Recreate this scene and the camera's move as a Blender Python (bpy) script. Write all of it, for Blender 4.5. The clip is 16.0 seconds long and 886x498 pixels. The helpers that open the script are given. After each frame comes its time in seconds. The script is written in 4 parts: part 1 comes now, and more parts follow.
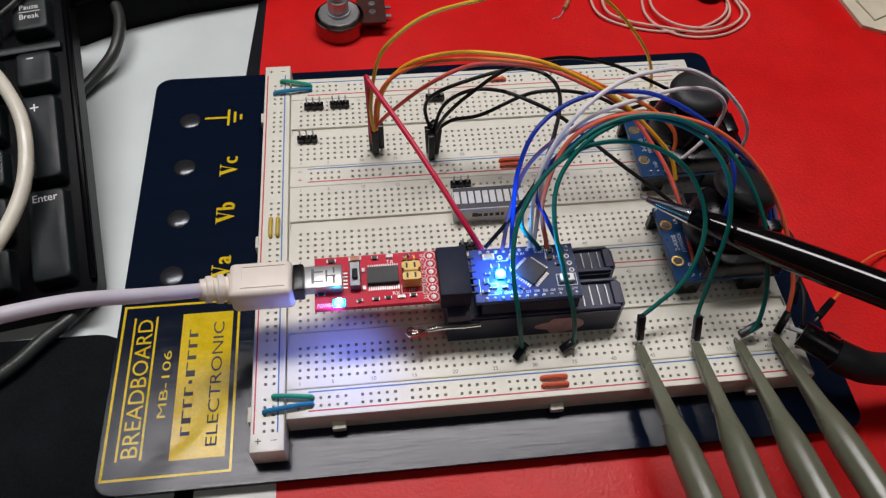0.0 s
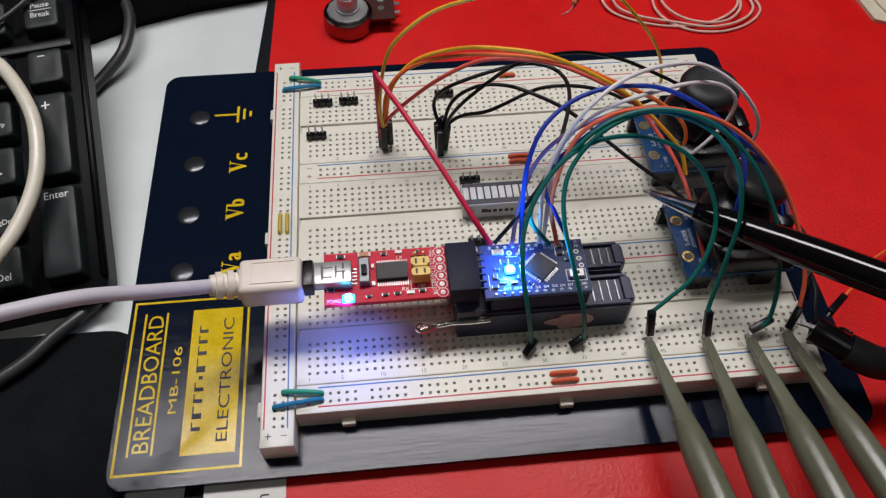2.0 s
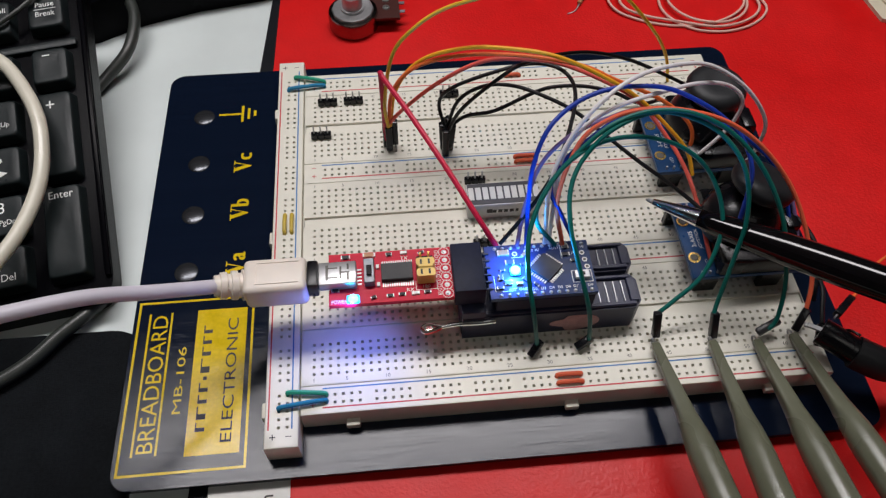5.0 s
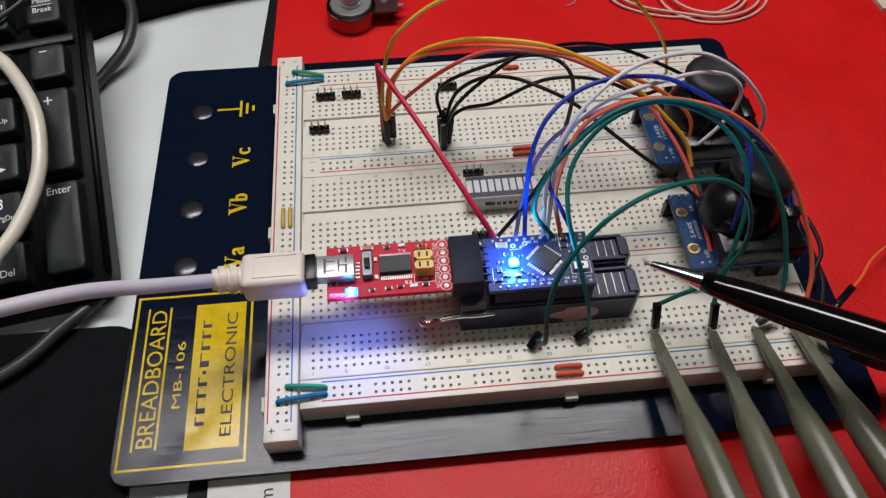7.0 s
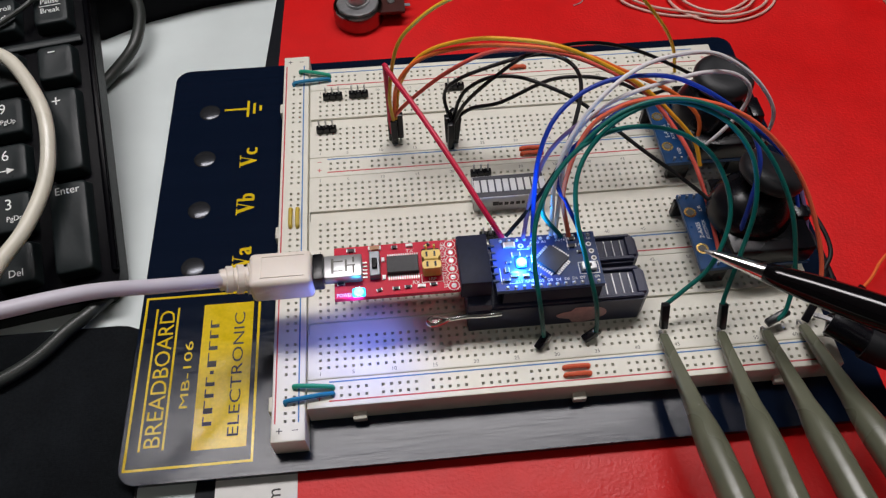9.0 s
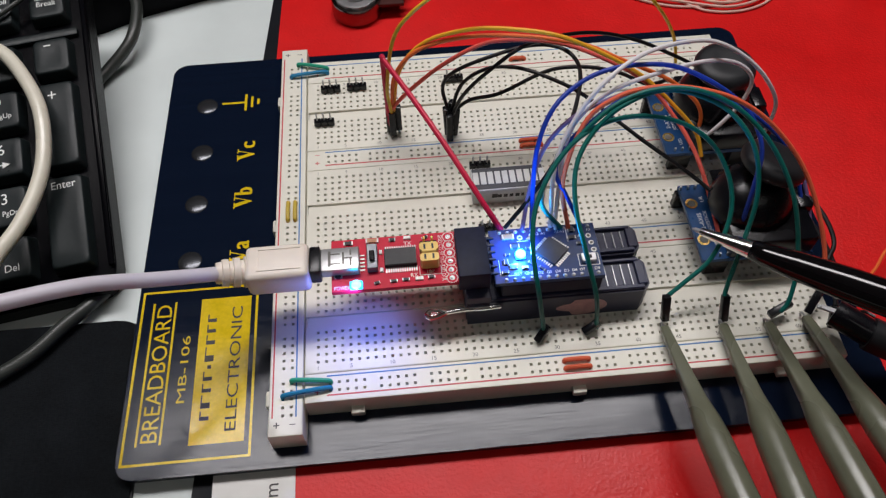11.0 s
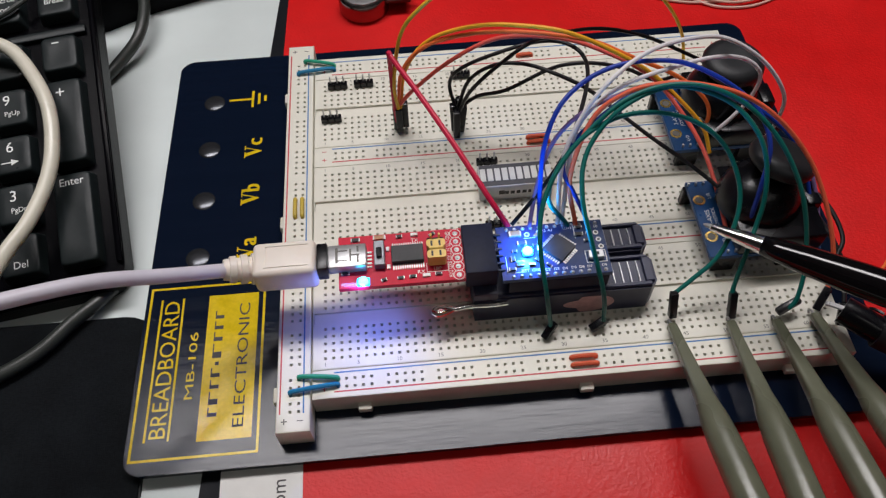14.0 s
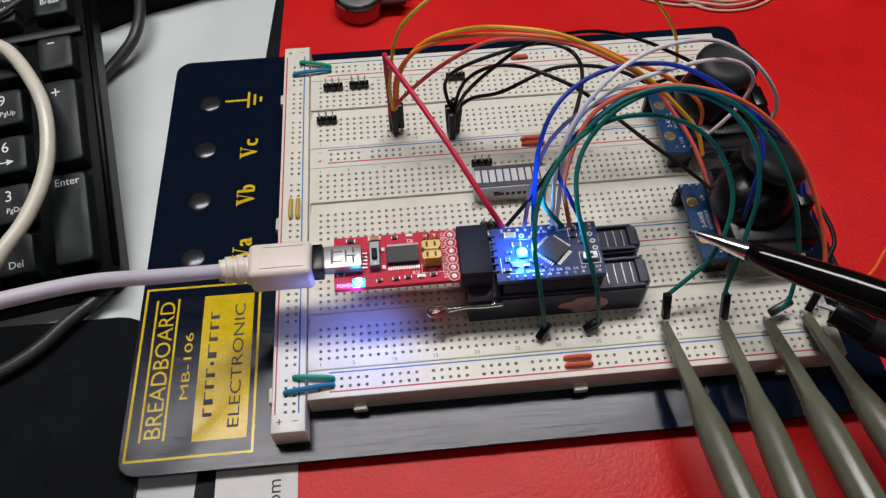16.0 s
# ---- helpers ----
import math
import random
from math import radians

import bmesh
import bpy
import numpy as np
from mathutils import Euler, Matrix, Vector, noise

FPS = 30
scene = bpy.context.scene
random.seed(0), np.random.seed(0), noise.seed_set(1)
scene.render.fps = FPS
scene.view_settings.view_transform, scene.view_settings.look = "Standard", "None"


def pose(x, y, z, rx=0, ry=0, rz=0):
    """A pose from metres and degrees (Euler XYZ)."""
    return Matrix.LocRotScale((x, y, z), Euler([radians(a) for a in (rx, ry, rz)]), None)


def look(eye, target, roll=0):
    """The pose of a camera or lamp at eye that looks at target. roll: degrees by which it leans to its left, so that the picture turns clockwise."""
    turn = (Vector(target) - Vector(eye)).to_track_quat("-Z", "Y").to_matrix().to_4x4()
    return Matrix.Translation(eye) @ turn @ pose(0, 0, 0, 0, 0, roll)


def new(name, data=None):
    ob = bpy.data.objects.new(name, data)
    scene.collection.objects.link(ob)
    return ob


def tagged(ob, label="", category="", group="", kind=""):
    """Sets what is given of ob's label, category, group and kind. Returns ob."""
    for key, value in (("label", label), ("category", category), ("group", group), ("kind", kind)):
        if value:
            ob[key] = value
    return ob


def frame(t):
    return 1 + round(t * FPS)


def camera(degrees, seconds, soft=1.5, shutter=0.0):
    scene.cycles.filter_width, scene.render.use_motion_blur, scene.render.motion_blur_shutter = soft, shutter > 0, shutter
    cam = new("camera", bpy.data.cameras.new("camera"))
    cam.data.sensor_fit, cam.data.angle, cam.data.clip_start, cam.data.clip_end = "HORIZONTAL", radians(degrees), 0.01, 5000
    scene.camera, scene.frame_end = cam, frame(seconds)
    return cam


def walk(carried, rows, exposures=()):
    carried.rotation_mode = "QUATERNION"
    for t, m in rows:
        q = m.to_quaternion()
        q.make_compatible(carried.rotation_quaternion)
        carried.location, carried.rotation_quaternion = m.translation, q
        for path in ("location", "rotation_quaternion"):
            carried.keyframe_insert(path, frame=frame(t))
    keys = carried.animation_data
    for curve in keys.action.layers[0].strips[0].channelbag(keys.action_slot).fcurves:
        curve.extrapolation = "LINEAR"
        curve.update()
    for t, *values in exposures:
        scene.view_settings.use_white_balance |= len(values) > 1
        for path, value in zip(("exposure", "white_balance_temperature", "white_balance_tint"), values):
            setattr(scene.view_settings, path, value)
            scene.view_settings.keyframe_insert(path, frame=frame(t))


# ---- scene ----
# Lengths are given in millimetres and turned into metres by MM.
MM = 0.001
cam = camera(60.0, 16.0, soft=1.3, shutter=0.5)
ROWS = [
    (0.0, 28.64, -106.97, 233.84, 34.97, -1.31, -5.83),
    (0.5, 29.35, -106.57, 232.60, 34.87, -0.93, -5.76),
    (1.0, 30.01, -106.45, 231.58, 34.91, -0.67, -5.59),
    (1.5, 30.60, -107.42, 230.71, 34.96, -0.34, -5.61),
    (2.0, 28.77, -107.40, 233.28, 34.80, -0.65, -5.51),
    (2.5, 29.67, -106.92, 231.77, 34.91, -0.47, -5.50),
    (3.0, 28.53, -106.06, 232.64, 34.79, -0.44, -5.49),
    (3.5, 28.20, -106.35, 233.11, 34.86, -0.92, -5.31),
    (4.0, 28.25, -105.45, 233.14, 34.72, -0.79, -5.30),
    (6.5, 29.29, -108.12, 231.96, 34.73, -0.19, -5.38),
    (7.0, 29.96, -107.38, 231.62, 34.49, -0.04, -5.46),
    (7.5, 30.04, -106.50, 230.71, 34.47, 0.12, -5.21),
    (8.0, 30.25, -107.01, 230.36, 34.40, 0.29, -5.26),
    (8.5, 29.44, -107.38, 231.55, 34.41, 0.32, -5.11),
    (9.0, 29.40, -107.08, 231.19, 34.50, 0.30, -5.21),
    (11.5, 31.89, -107.20, 227.60, 34.22, 0.98, -5.18),
    (12.0, 32.28, -107.16, 227.13, 34.15, 1.20, -5.12),
    (12.5, 31.66, -107.02, 227.64, 34.10, 1.12, -5.11),
    (13.0, 32.89, -106.10, 225.99, 33.97, 1.35, -5.15),
    (13.5, 32.72, -106.02, 225.82, 33.99, 1.30, -5.07),
    (14.0, 31.03, -107.00, 228.44, 34.02, 1.10, -4.98),
    (14.5, 31.44, -106.61, 227.72, 34.06, 1.18, -4.89),
    (15.0, 31.48, -107.80, 228.49, 34.10, 1.19, -5.15),
    (15.5, 32.26, -107.40, 227.37, 34.10, 1.28, -5.13),
    (16.0, 30.78, -107.59, 229.48, 34.08, 0.68, -5.11),
]
walk(cam, [(t, pose(x * MM, y * MM, z * MM, rx, ry, rz)) for t, x, y, z, rx, ry, rz in ROWS])

# ---- light ----
world = bpy.data.worlds.new("room_air")
scene.world = world
world.use_nodes = True
world.node_tree.nodes["Background"].inputs[0].default_value = (1.0, 0.93, 0.82, 1)
world.node_tree.nodes["Background"].inputs[1].default_value = 0.015
scene.view_settings.exposure = 0.0


def area_lamp(name, at, target, sx, sy, watts, colour):
    data = bpy.data.lights.new(name, "AREA")
    data.shape, data.size, data.size_y, data.energy, data.color = "RECTANGLE", sx, sy, watts, colour
    ob = new(name, data)
    ob.matrix_basis = look(at, target)
    return ob


LAMP = (0.014, 0.353, 0.95)
area_lamp("ceiling_lamp_light", LAMP, (0.05, 0.05, 0), 0.85, 0.175, 8.1, (1.0, 0.955, 0.968))
# a second, wider fill light, added in front of the desk with no known source
FILL_PANEL = (0.25, -0.75, 1.62)
area_lamp("added_fill_light", FILL_PANEL, (0.25, -0.75, 0), 0.9, 0.5, 1.1, (1.0, 0.965, 0.92))


def led_light(name, at_mm, way, watts, colour, spread, blend=0.5):
    """The light of a small surface-mounted LED, sent out in a cone."""
    data = bpy.data.lights.new(name, "SPOT")
    data.energy, data.color, data.shadow_soft_size = watts, colour, 0.0012
    data.spot_size, data.spot_blend = radians(spread), blend
    eye = Vector(at_mm) * MM
    new(name, data).matrix_basis = look(eye, eye + Vector(way))


led_light("blue_power_led_light", (14.2, 10.6, 37.4), (-0.45, -0.3, -0.6), 0.019, (0.14, 0.22, 1.0), 170)
led_light("blue_status_led_light", (63.7, 18.6, 40.5), (0.01, 0.02, -1), 0.060, (0.03, 0.24, 1.0), 156)
led_light("blue_status_led_beam", (63.7, 18.6, 39.0), (0.01, 0.02, 1), 0.140, (0.04, 0.36, 1.0), 160)


# ---- materials ----
def material(name, colour, rough=0.5, metal=0.0, vary=0.12, scale=300.0, bump=0.0, bump_scale=900.0,
             spec=0.5, stretch=(1, 1, 1), coat=0.0, rough_vary=0.1, glow=None, glow_strength=0.0, trans=0.0, sub=0.0, relief_depth=0.0004):
    """A surface with colour and gloss varied at two scales, and a fine relief."""
    m = bpy.data.materials.new(name)
    m.use_nodes = True
    tree = m.node_tree
    b = tree.nodes["Principled BSDF"]
    link = tree.links.new
    place = tree.nodes.new("ShaderNodeTexCoord")
    mapping = tree.nodes.new("ShaderNodeMapping")
    mapping.inputs["Scale"].default_value = stretch
    link(place.outputs["Object"], mapping.inputs[0])
    fine = tree.nodes.new("ShaderNodeTexNoise")
    fine.inputs["Scale"].default_value, fine.inputs["Detail"].default_value = scale, 5
    link(mapping.outputs[0], fine.inputs["Vector"])
    broad = tree.nodes.new("ShaderNodeTexNoise")
    broad.inputs["Scale"].default_value, broad.inputs["Detail"].default_value = scale * 0.12, 3
    link(mapping.outputs[0], broad.inputs["Vector"])
    both = tree.nodes.new("ShaderNodeMath")
    both.operation = "ADD"
    link(fine.outputs["Fac"], both.inputs[0])
    link(broad.outputs["Fac"], both.inputs[1])
    ramp = tree.nodes.new("ShaderNodeMapRange")
    ramp.inputs["From Min"].default_value, ramp.inputs["From Max"].default_value = 0.7, 1.3
    ramp.inputs["To Min"].default_value, ramp.inputs["To Max"].default_value = 1 - vary, 1 + vary
    link(both.outputs[0], ramp.inputs["Value"])
    tint = tree.nodes.new("ShaderNodeMixRGB")
    tint.blend_type, tint.inputs["Fac"].default_value = "MULTIPLY", 1.0
    tint.inputs["Color1"].default_value = (*colour, 1)
    link(ramp.outputs[0], tint.inputs["Color2"])
    link(tint.outputs[0], b.inputs["Base Color"])
    gloss = tree.nodes.new("ShaderNodeMapRange")
    gloss.inputs["From Min"].default_value, gloss.inputs["From Max"].default_value = 0.3, 0.7
    gloss.inputs["To Min"].default_value, gloss.inputs["To Max"].default_value = max(0.02, rough - rough_vary), rough + rough_vary
    link(broad.outputs["Fac"], gloss.inputs["Value"])
    link(gloss.outputs[0], b.inputs["Roughness"])
    b.inputs["Metallic"].default_value = metal
    b.inputs["Specular IOR Level"].default_value = spec
    b.inputs["Coat Weight"].default_value = coat
    b.inputs["Transmission Weight"].default_value = trans
    b.inputs["Subsurface Weight"].default_value = sub
    b.inputs["Subsurface Radius"].default_value = (0.002, 0.0015, 0.001)
    if bump:
        grain = tree.nodes.new("ShaderNodeTexNoise")
        grain.inputs["Scale"].default_value, grain.inputs["Detail"].default_value = bump_scale, 4
        link(mapping.outputs[0], grain.inputs["Vector"])
        relief = tree.nodes.new("ShaderNodeBump")
        relief.inputs["Strength"].default_value, relief.inputs["Distance"].default_value = bump, relief_depth
        link(grain.outputs["Fac"], relief.inputs["Height"])
        link(relief.outputs[0], b.inputs["Normal"])
    if glow:
        b.inputs["Emission Color"].default_value = (*glow, 1)
        b.inputs["Emission Strength"].default_value = glow_strength
    return m


CREAM = material("cream_abs_plastic", (0.75, 0.73, 0.635), 0.40, vary=0.05, scale=120, bump=0.08, bump_scale=2500)
# steel contacts; also flat dark marks that stand in for shade in holes
CONTACT_AND_SHADE = material("dark_contact_and_hole_shade", (0.10, 0.095, 0.085), 0.5, 0.3)
LINE_RED = material("red_print", (0.55, 0.03, 0.04), 0.5, scale=2000)
LINE_BLUE = material("blue_print", (0.03, 0.17, 0.45), 0.5, scale=2000)
INK = material("dark_print", (0.035, 0.03, 0.03), 0.6, scale=2000)
PLATE = material("black_anodised_plate", (0.004, 0.008, 0.020), 0.11, 0.0, vary=0.08, scale=500, bump=0.50, bump_scale=1500, spec=0.23, stretch=(0.03, 6, 1), rough_vary=0.02, relief_depth=0.00003)
GOLD_INK = material("yellow_screen_print", (0.70, 0.50, 0.012), 0.18, scale=900, spec=0.24)
DESK = material("white_desk_laminate", (0.66, 0.72, 0.71), 0.36, vary=0.09, scale=26, bump=0.04)
RED_MAT = material("red_leatherette", (0.62, 0.005, 0.005), 0.42, vary=0.09, scale=90, bump=0.40, bump_scale=900, spec=0.27, relief_depth=0.0004)
MAT_EDGE = material("black_mat_edge", (0.005, 0.006, 0.009), 0.55, bump=0.2, spec=0.15)
PAPER = material("white_paper", (0.76, 0.75, 0.72), 0.75, vary=0.04, scale=200, bump=0.05)
MOUSE_PAD = material("black_cloth_pad", (0.009, 0.0105, 0.012), 0.9, vary=0.3, scale=900, bump=0.5, bump_scale=2400, spec=0.05)
KB_CASE = material("black_keyboard_case", (0.002, 0.002, 0.003), 0.25, spec=0.05, bump=0.05, bump_scale=2500, rough_vary=0.03)
KEY = material("charcoal_keycap", (0.013, 0.018, 0.019), 0.36, vary=0.15, scale=500, bump=0.12, bump_scale=3500, spec=0.22)
KEY_INK = material("white_key_legend", (0.88, 0.90, 0.88), 0.6)
BLACK = material("black_plastic", (0.005, 0.005, 0.007), 0.28, spec=0.38, vary=0.2, scale=600, bump=0.05)
MATT_BLACK = material("matt_black_rubber", (0.010, 0.011, 0.013), 0.52, spec=0.4, vary=0.2, scale=400, bump=0.1)
# base colour made bluer to take in the haze of the blue LED
NAVY_BLACK = material("dark_socket_plastic", (0.017, 0.020, 0.052), 0.42, vary=0.15, scale=500, bump=0.06)
STEEL = material("nickel_steel", (0.48, 0.48, 0.49), 0.40, 0.8, vary=0.1, scale=700, bump=0.03)
DULL_STEEL = material("dull_switch_steel", (0.22, 0.23, 0.25), 0.45, 0.7, vary=0.1, scale=700)
FADED = material("faded_print", (0.13, 0.12, 0.10), 0.6, scale=2000)
CHROME = material("polished_chrome", (0.84, 0.82, 0.80), 0.16, 1.0, vary=0.05, rough_vary=0.04)
HEADER_BLACK = material("matt_header_plastic", (0.010, 0.013, 0.034), 0.6, vary=0.2, scale=600, spec=0.25)
SOLDER = material("tin_solder", (0.52, 0.52, 0.51), 0.35, 0.9)
GOLD = material("gold_plating", (0.66, 0.46, 0.16), 0.3, 1.0)
PCB_RED = material("red_solder_mask", (0.58, 0.006, 0.035), 0.42, vary=0.08, scale=400, spec=0.25)
PCB_BLUE = material("blue_solder_mask", (0.008, 0.055, 0.17), 0.35, vary=0.15, scale=300, spec=0.3)
PCB_NAVY = material("dark_blue_solder_mask", (0.005, 0.026, 0.105), 0.35, vary=0.2, scale=500, spec=0.3)
SILK = material("white_silkscreen", (0.78, 0.78, 0.76), 0.6)
CHIP = material("black_epoxy_chip", (0.022, 0.022, 0.025), 0.55, vary=0.15, scale=900, bump=0.05)
TAN = material("tan_ceramic", (0.42, 0.20, 0.09), 0.4)
YELLOW_PLASTIC = material("yellow_jumper_plastic", (0.85, 0.58, 0.15), 0.35)
WHITE_MOULD = material("white_usb_moulding", (0.84, 0.76, 0.68), 0.42, vary=0.04, scale=200, bump=0.05, sub=0.1)
WHITE_CABLE = material("white_pvc_cable", (0.66, 0.63, 0.70), 0.34, vary=0.05, scale=150)
IVORY_CABLE = material("ivory_pvc_cable", (0.72, 0.69, 0.575), 0.30, vary=0.06, scale=150)
DARK_CABLE = material("dark_grey_cable", (0.035, 0.040, 0.036), 0.4, vary=0.15, scale=150)
PROBE_GREY = material("olive_grey_probe_plastic", (0.122, 0.127, 0.086), 0.25, vary=0.10, scale=180, bump=0.10, bump_scale=500, spec=0.55, rough_vary=0.05)
PEN_BLACK = material("glossy_black_lacquer", (0.004, 0.0035, 0.004), 0.07, vary=0.1, spec=0.40, rough_vary=0.02)
LED_BODY = material("blue_led_lens", (0.02, 0.1, 0.5), 0.3, glow=(0.02, 0.42, 1.0), glow_strength=4.0)
LED_CORE = material("lit_led_core", (0.2, 0.5, 0.9), 0.3, glow=(0.045, 0.60, 1.0), glow_strength=14.0)
BAR_WHITE = material("white_led_segment", (0.62, 0.62, 0.60), 0.4)
BAR_GREY = material("grey_display_case", (0.62, 0.62, 0.62), 0.5, vary=0.06)
BAR_FACE = material("black_display_face", (0.035, 0.035, 0.045), 0.45)
PINK_MARK = material("worn_pink_paint", (0.50, 0.30, 0.29), 0.6, vary=0.25, scale=500)
POT_RED = material("brown_bakelite", (0.060, 0.020, 0.017), 0.35, vary=0.15)
PAPER_CREAM = material("cream_tape", (0.62, 0.56, 0.42), 0.6, vary=0.1, scale=100)
WALL = material("painted_wall", (0.13, 0.125, 0.115), 0.8, vary=0.05, scale=6, bump=0.1, bump_scale=60)
CEILING = material("white_ceiling_paint", (0.70, 0.68, 0.63), 0.85, vary=0.04, scale=4)
FLOOR = material("grey_floor", (0.16, 0.15, 0.14), 0.6, vary=0.1, scale=8)
TUBE = material("lit_lamp_diffuser", (0.9, 0.9, 0.85), 0.5, glow=(1.0, 0.96, 0.9), glow_strength=0.6)


def wire_skin(name, colour):
    return material(name, colour, 0.42, vary=0.06, scale=200, spec=0.28)


W_YELLOW = wire_skin("yellow_insulation", (0.76, 0.45, 0.030))
W_AMBER = wire_skin("amber_insulation", (0.88, 0.42, 0.025))
W_ORANGE = wire_skin("orange_insulation", (0.82, 0.17, 0.04))
W_CORAL = wire_skin("coral_insulation", (0.78, 0.12, 0.09))
W_SCARLET = wire_skin("scarlet_orange_insulation", (0.82, 0.14, 0.065))
W_CRIMSON = wire_skin("crimson_insulation", (0.60, 0.012, 0.055))
W_BLACK = wire_skin("black_insulation", (0.005, 0.005, 0.006))
W_BLUE = wire_skin("blue_insulation", (0.012, 0.045, 0.36))
W_WHITE = wire_skin("white_insulation", (0.78, 0.76, 0.78))
W_PURPLE = wire_skin("purple_insulation", (0.17, 0.11, 0.24))
W_GREEN = wire_skin("green_insulation", (0.004, 0.135, 0.112))
W_PINK = wire_skin("pale_pink_insulation", (0.70, 0.45, 0.38))
S_GREEN = wire_skin("sea_green_insulation", (0.03, 0.35, 0.22))
S_BLUE = wire_skin("sky_blue_insulation", (0.02, 0.22, 0.42))
S_ORANGE = wire_skin("salmon_insulation", (0.70, 0.13, 0.06))

# ---- mesh helpers ----
BASE = {}


def thing(name, at, label, category, group="", kind=""):
    """An empty at its base, given in millimetres; its parts are drawn in the place's millimetres."""
    ob = new(name)
    ob.empty_display_size = 0.005
    ob.location = Vector(at) * MM
    BASE[ob] = Vector(at)
    return tagged(ob, label, category, group, kind)


def part(name, bm, skin, parent=None, label="", smooth=0.6):
    """One mesh object, linked under its thing or part."""
    base = BASE.get(parent, Vector((0, 0, 0)))
    for v in bm.verts:
        v.co = (v.co - base) * MM
    bmesh.ops.recalc_face_normals(bm, faces=bm.faces)
    mesh = bpy.data.meshes.new(name)
    if smooth:
        for f in bm.faces:
            f.smooth = True
        for e in bm.edges:
            if len(e.link_faces) == 2 and e.calc_face_angle(0) > smooth:
                e.smooth = False
    bm.to_mesh(mesh)
    bm.free()
    for s in skin if isinstance(skin, (list, tuple)) else [skin]:
        mesh.materials.append(s)
    ob = new(name, mesh)
    ob.parent = parent
    BASE[ob] = base
    if label:
        tagged(ob, label)
    return ob


def box(bm, x0, x1, y0, y1, z0, z1, bevel=0.0, seg=2, turn=None):
    made = bmesh.ops.create_cube(bm, size=1)["verts"]
    c, d = Vector(((x0 + x1) / 2, (y0 + y1) / 2, (z0 + z1) / 2)), Vector((x1 - x0, y1 - y0, z1 - z0))
    for v in made:
        v.co = Vector((v.co.x * d.x, v.co.y * d.y, v.co.z * d.z))
    if bevel:
        edges = list({e for v in made for e in v.link_edges})
        out = bmesh.ops.bevel(bm, geom=edges, offset=bevel, segments=seg, affect="EDGES", profile=0.5)
        made = list({v for f in out["faces"] for v in f.verts})
    for v in made:
        v.co = (turn @ v.co if turn else v.co) + c
    return bm


def boxed(*a, **k):
    return box(bmesh.new(), *a, **k)


def prism(bm, outline, z0, z1, axis="z"):
    """A solid from an outline, drawn out along one axis."""
    def at(p, h):
        return (p[0], p[1], h) if axis == "z" else (p[0], h, p[1]) if axis == "y" else (h, p[0], p[1])
    low = [bm.verts.new(at(p, z0)) for p in outline]
    high = [bm.verts.new(at(p, z1)) for p in outline]
    n = len(outline)
    bm.faces.new(low[::-1])
    bm.faces.new(high)
    for i in range(n):
        bm.faces.new((low[i], low[(i + 1) % n], high[(i + 1) % n], high[i]))
    return bm


def round_rect(x0, x1, y0, y1, r, n=6):
    out = []
    for cx, cy, a in ((x1 - r, y1 - r, 0), (x0 + r, y1 - r, 90), (x0 + r, y0 + r, 180), (x1 - r, y0 + r, 270)):
        out += [(cx + r * math.cos(radians(a + 90 * i / n)), cy + r * math.sin(radians(a + 90 * i / n))) for i in range(n + 1)]
    return out


def lathe(bm, profile, m=None, seg=24, sx=1.0):
    """A body turned about local x: profile rows are (x, radius)."""
    m = m or Matrix()
    rings = []
    for x, r in profile:
        rings.append([bm.verts.new(m @ Vector((x, r * math.cos(2 * math.pi * i / seg) * sx, r * math.sin(2 * math.pi * i / seg)))) for i in range(seg)])
    for a, b in zip(rings, rings[1:]):
        for i in range(seg):
            bm.faces.new((a[i], a[(i + 1) % seg], b[(i + 1) % seg], b[i]))
    bm.faces.new(rings[0][::-1])
    bm.faces.new(rings[-1])
    return bm


UP = Matrix.Rotation(-math.pi / 2, 4, "Y")  # turns local x upwards


def turned(profile, x, y, z, seg=24, tilt=None):
    """A body turned about the upright through (x, y), its profile rows (height, radius)."""
    m = Matrix.Translation((x, y, z)) @ (tilt or Matrix()) @ UP
    return lathe(bmesh.new(), profile, m, seg)


def smooth_path(points, steps=7):
    """A Catmull-Rom line through the points."""
    p = [Vector(q) for q in points]
    p = [p[0] * 2 - p[1]] + p + [p[-1] * 2 - p[-2]]
    out = []
    for i in range(1, len(p) - 2):
        a, b, c, d = p[i - 1:i + 3]
        for k in range(steps):
            t = k / steps
            out.append(0.5 * (2 * b + (c - a) * t + (2 * a - 5 * b + 4 * c - d) * t * t + (3 * b - a - 3 * c + d) * t ** 3))
    return out + [p[-2]]


def tube(points, r, sides=10, steps=7, bm=None, straight=False):
    bm = bm or bmesh.new()
    line = [Vector(q) for q in points] if straight else smooth_path(points, steps)
    side, rings = None, []
    for i, c in enumerate(line):
        way = (line[min(i + 1, len(line) - 1)] - line[max(i - 1, 0)]).normalized()
        if side is None:
            side = way.orthogonal().normalized()
        side = (side - way * side.dot(way)).normalized()
        other = way.cross(side)
        rings.append([bm.verts.new(c + r * (math.cos(2 * math.pi * k / sides) * side + math.sin(2 * math.pi * k / sides) * other)) for k in range(sides)])
    for a, b in zip(rings, rings[1:]):
        for k in range(sides):
            bm.faces.new((a[k], a[(k + 1) % sides], b[(k + 1) % sides], b[k]))
    bm.faces.new(rings[0][::-1])
    bm.faces.new(rings[-1])
    return bm


LETTERS = {}


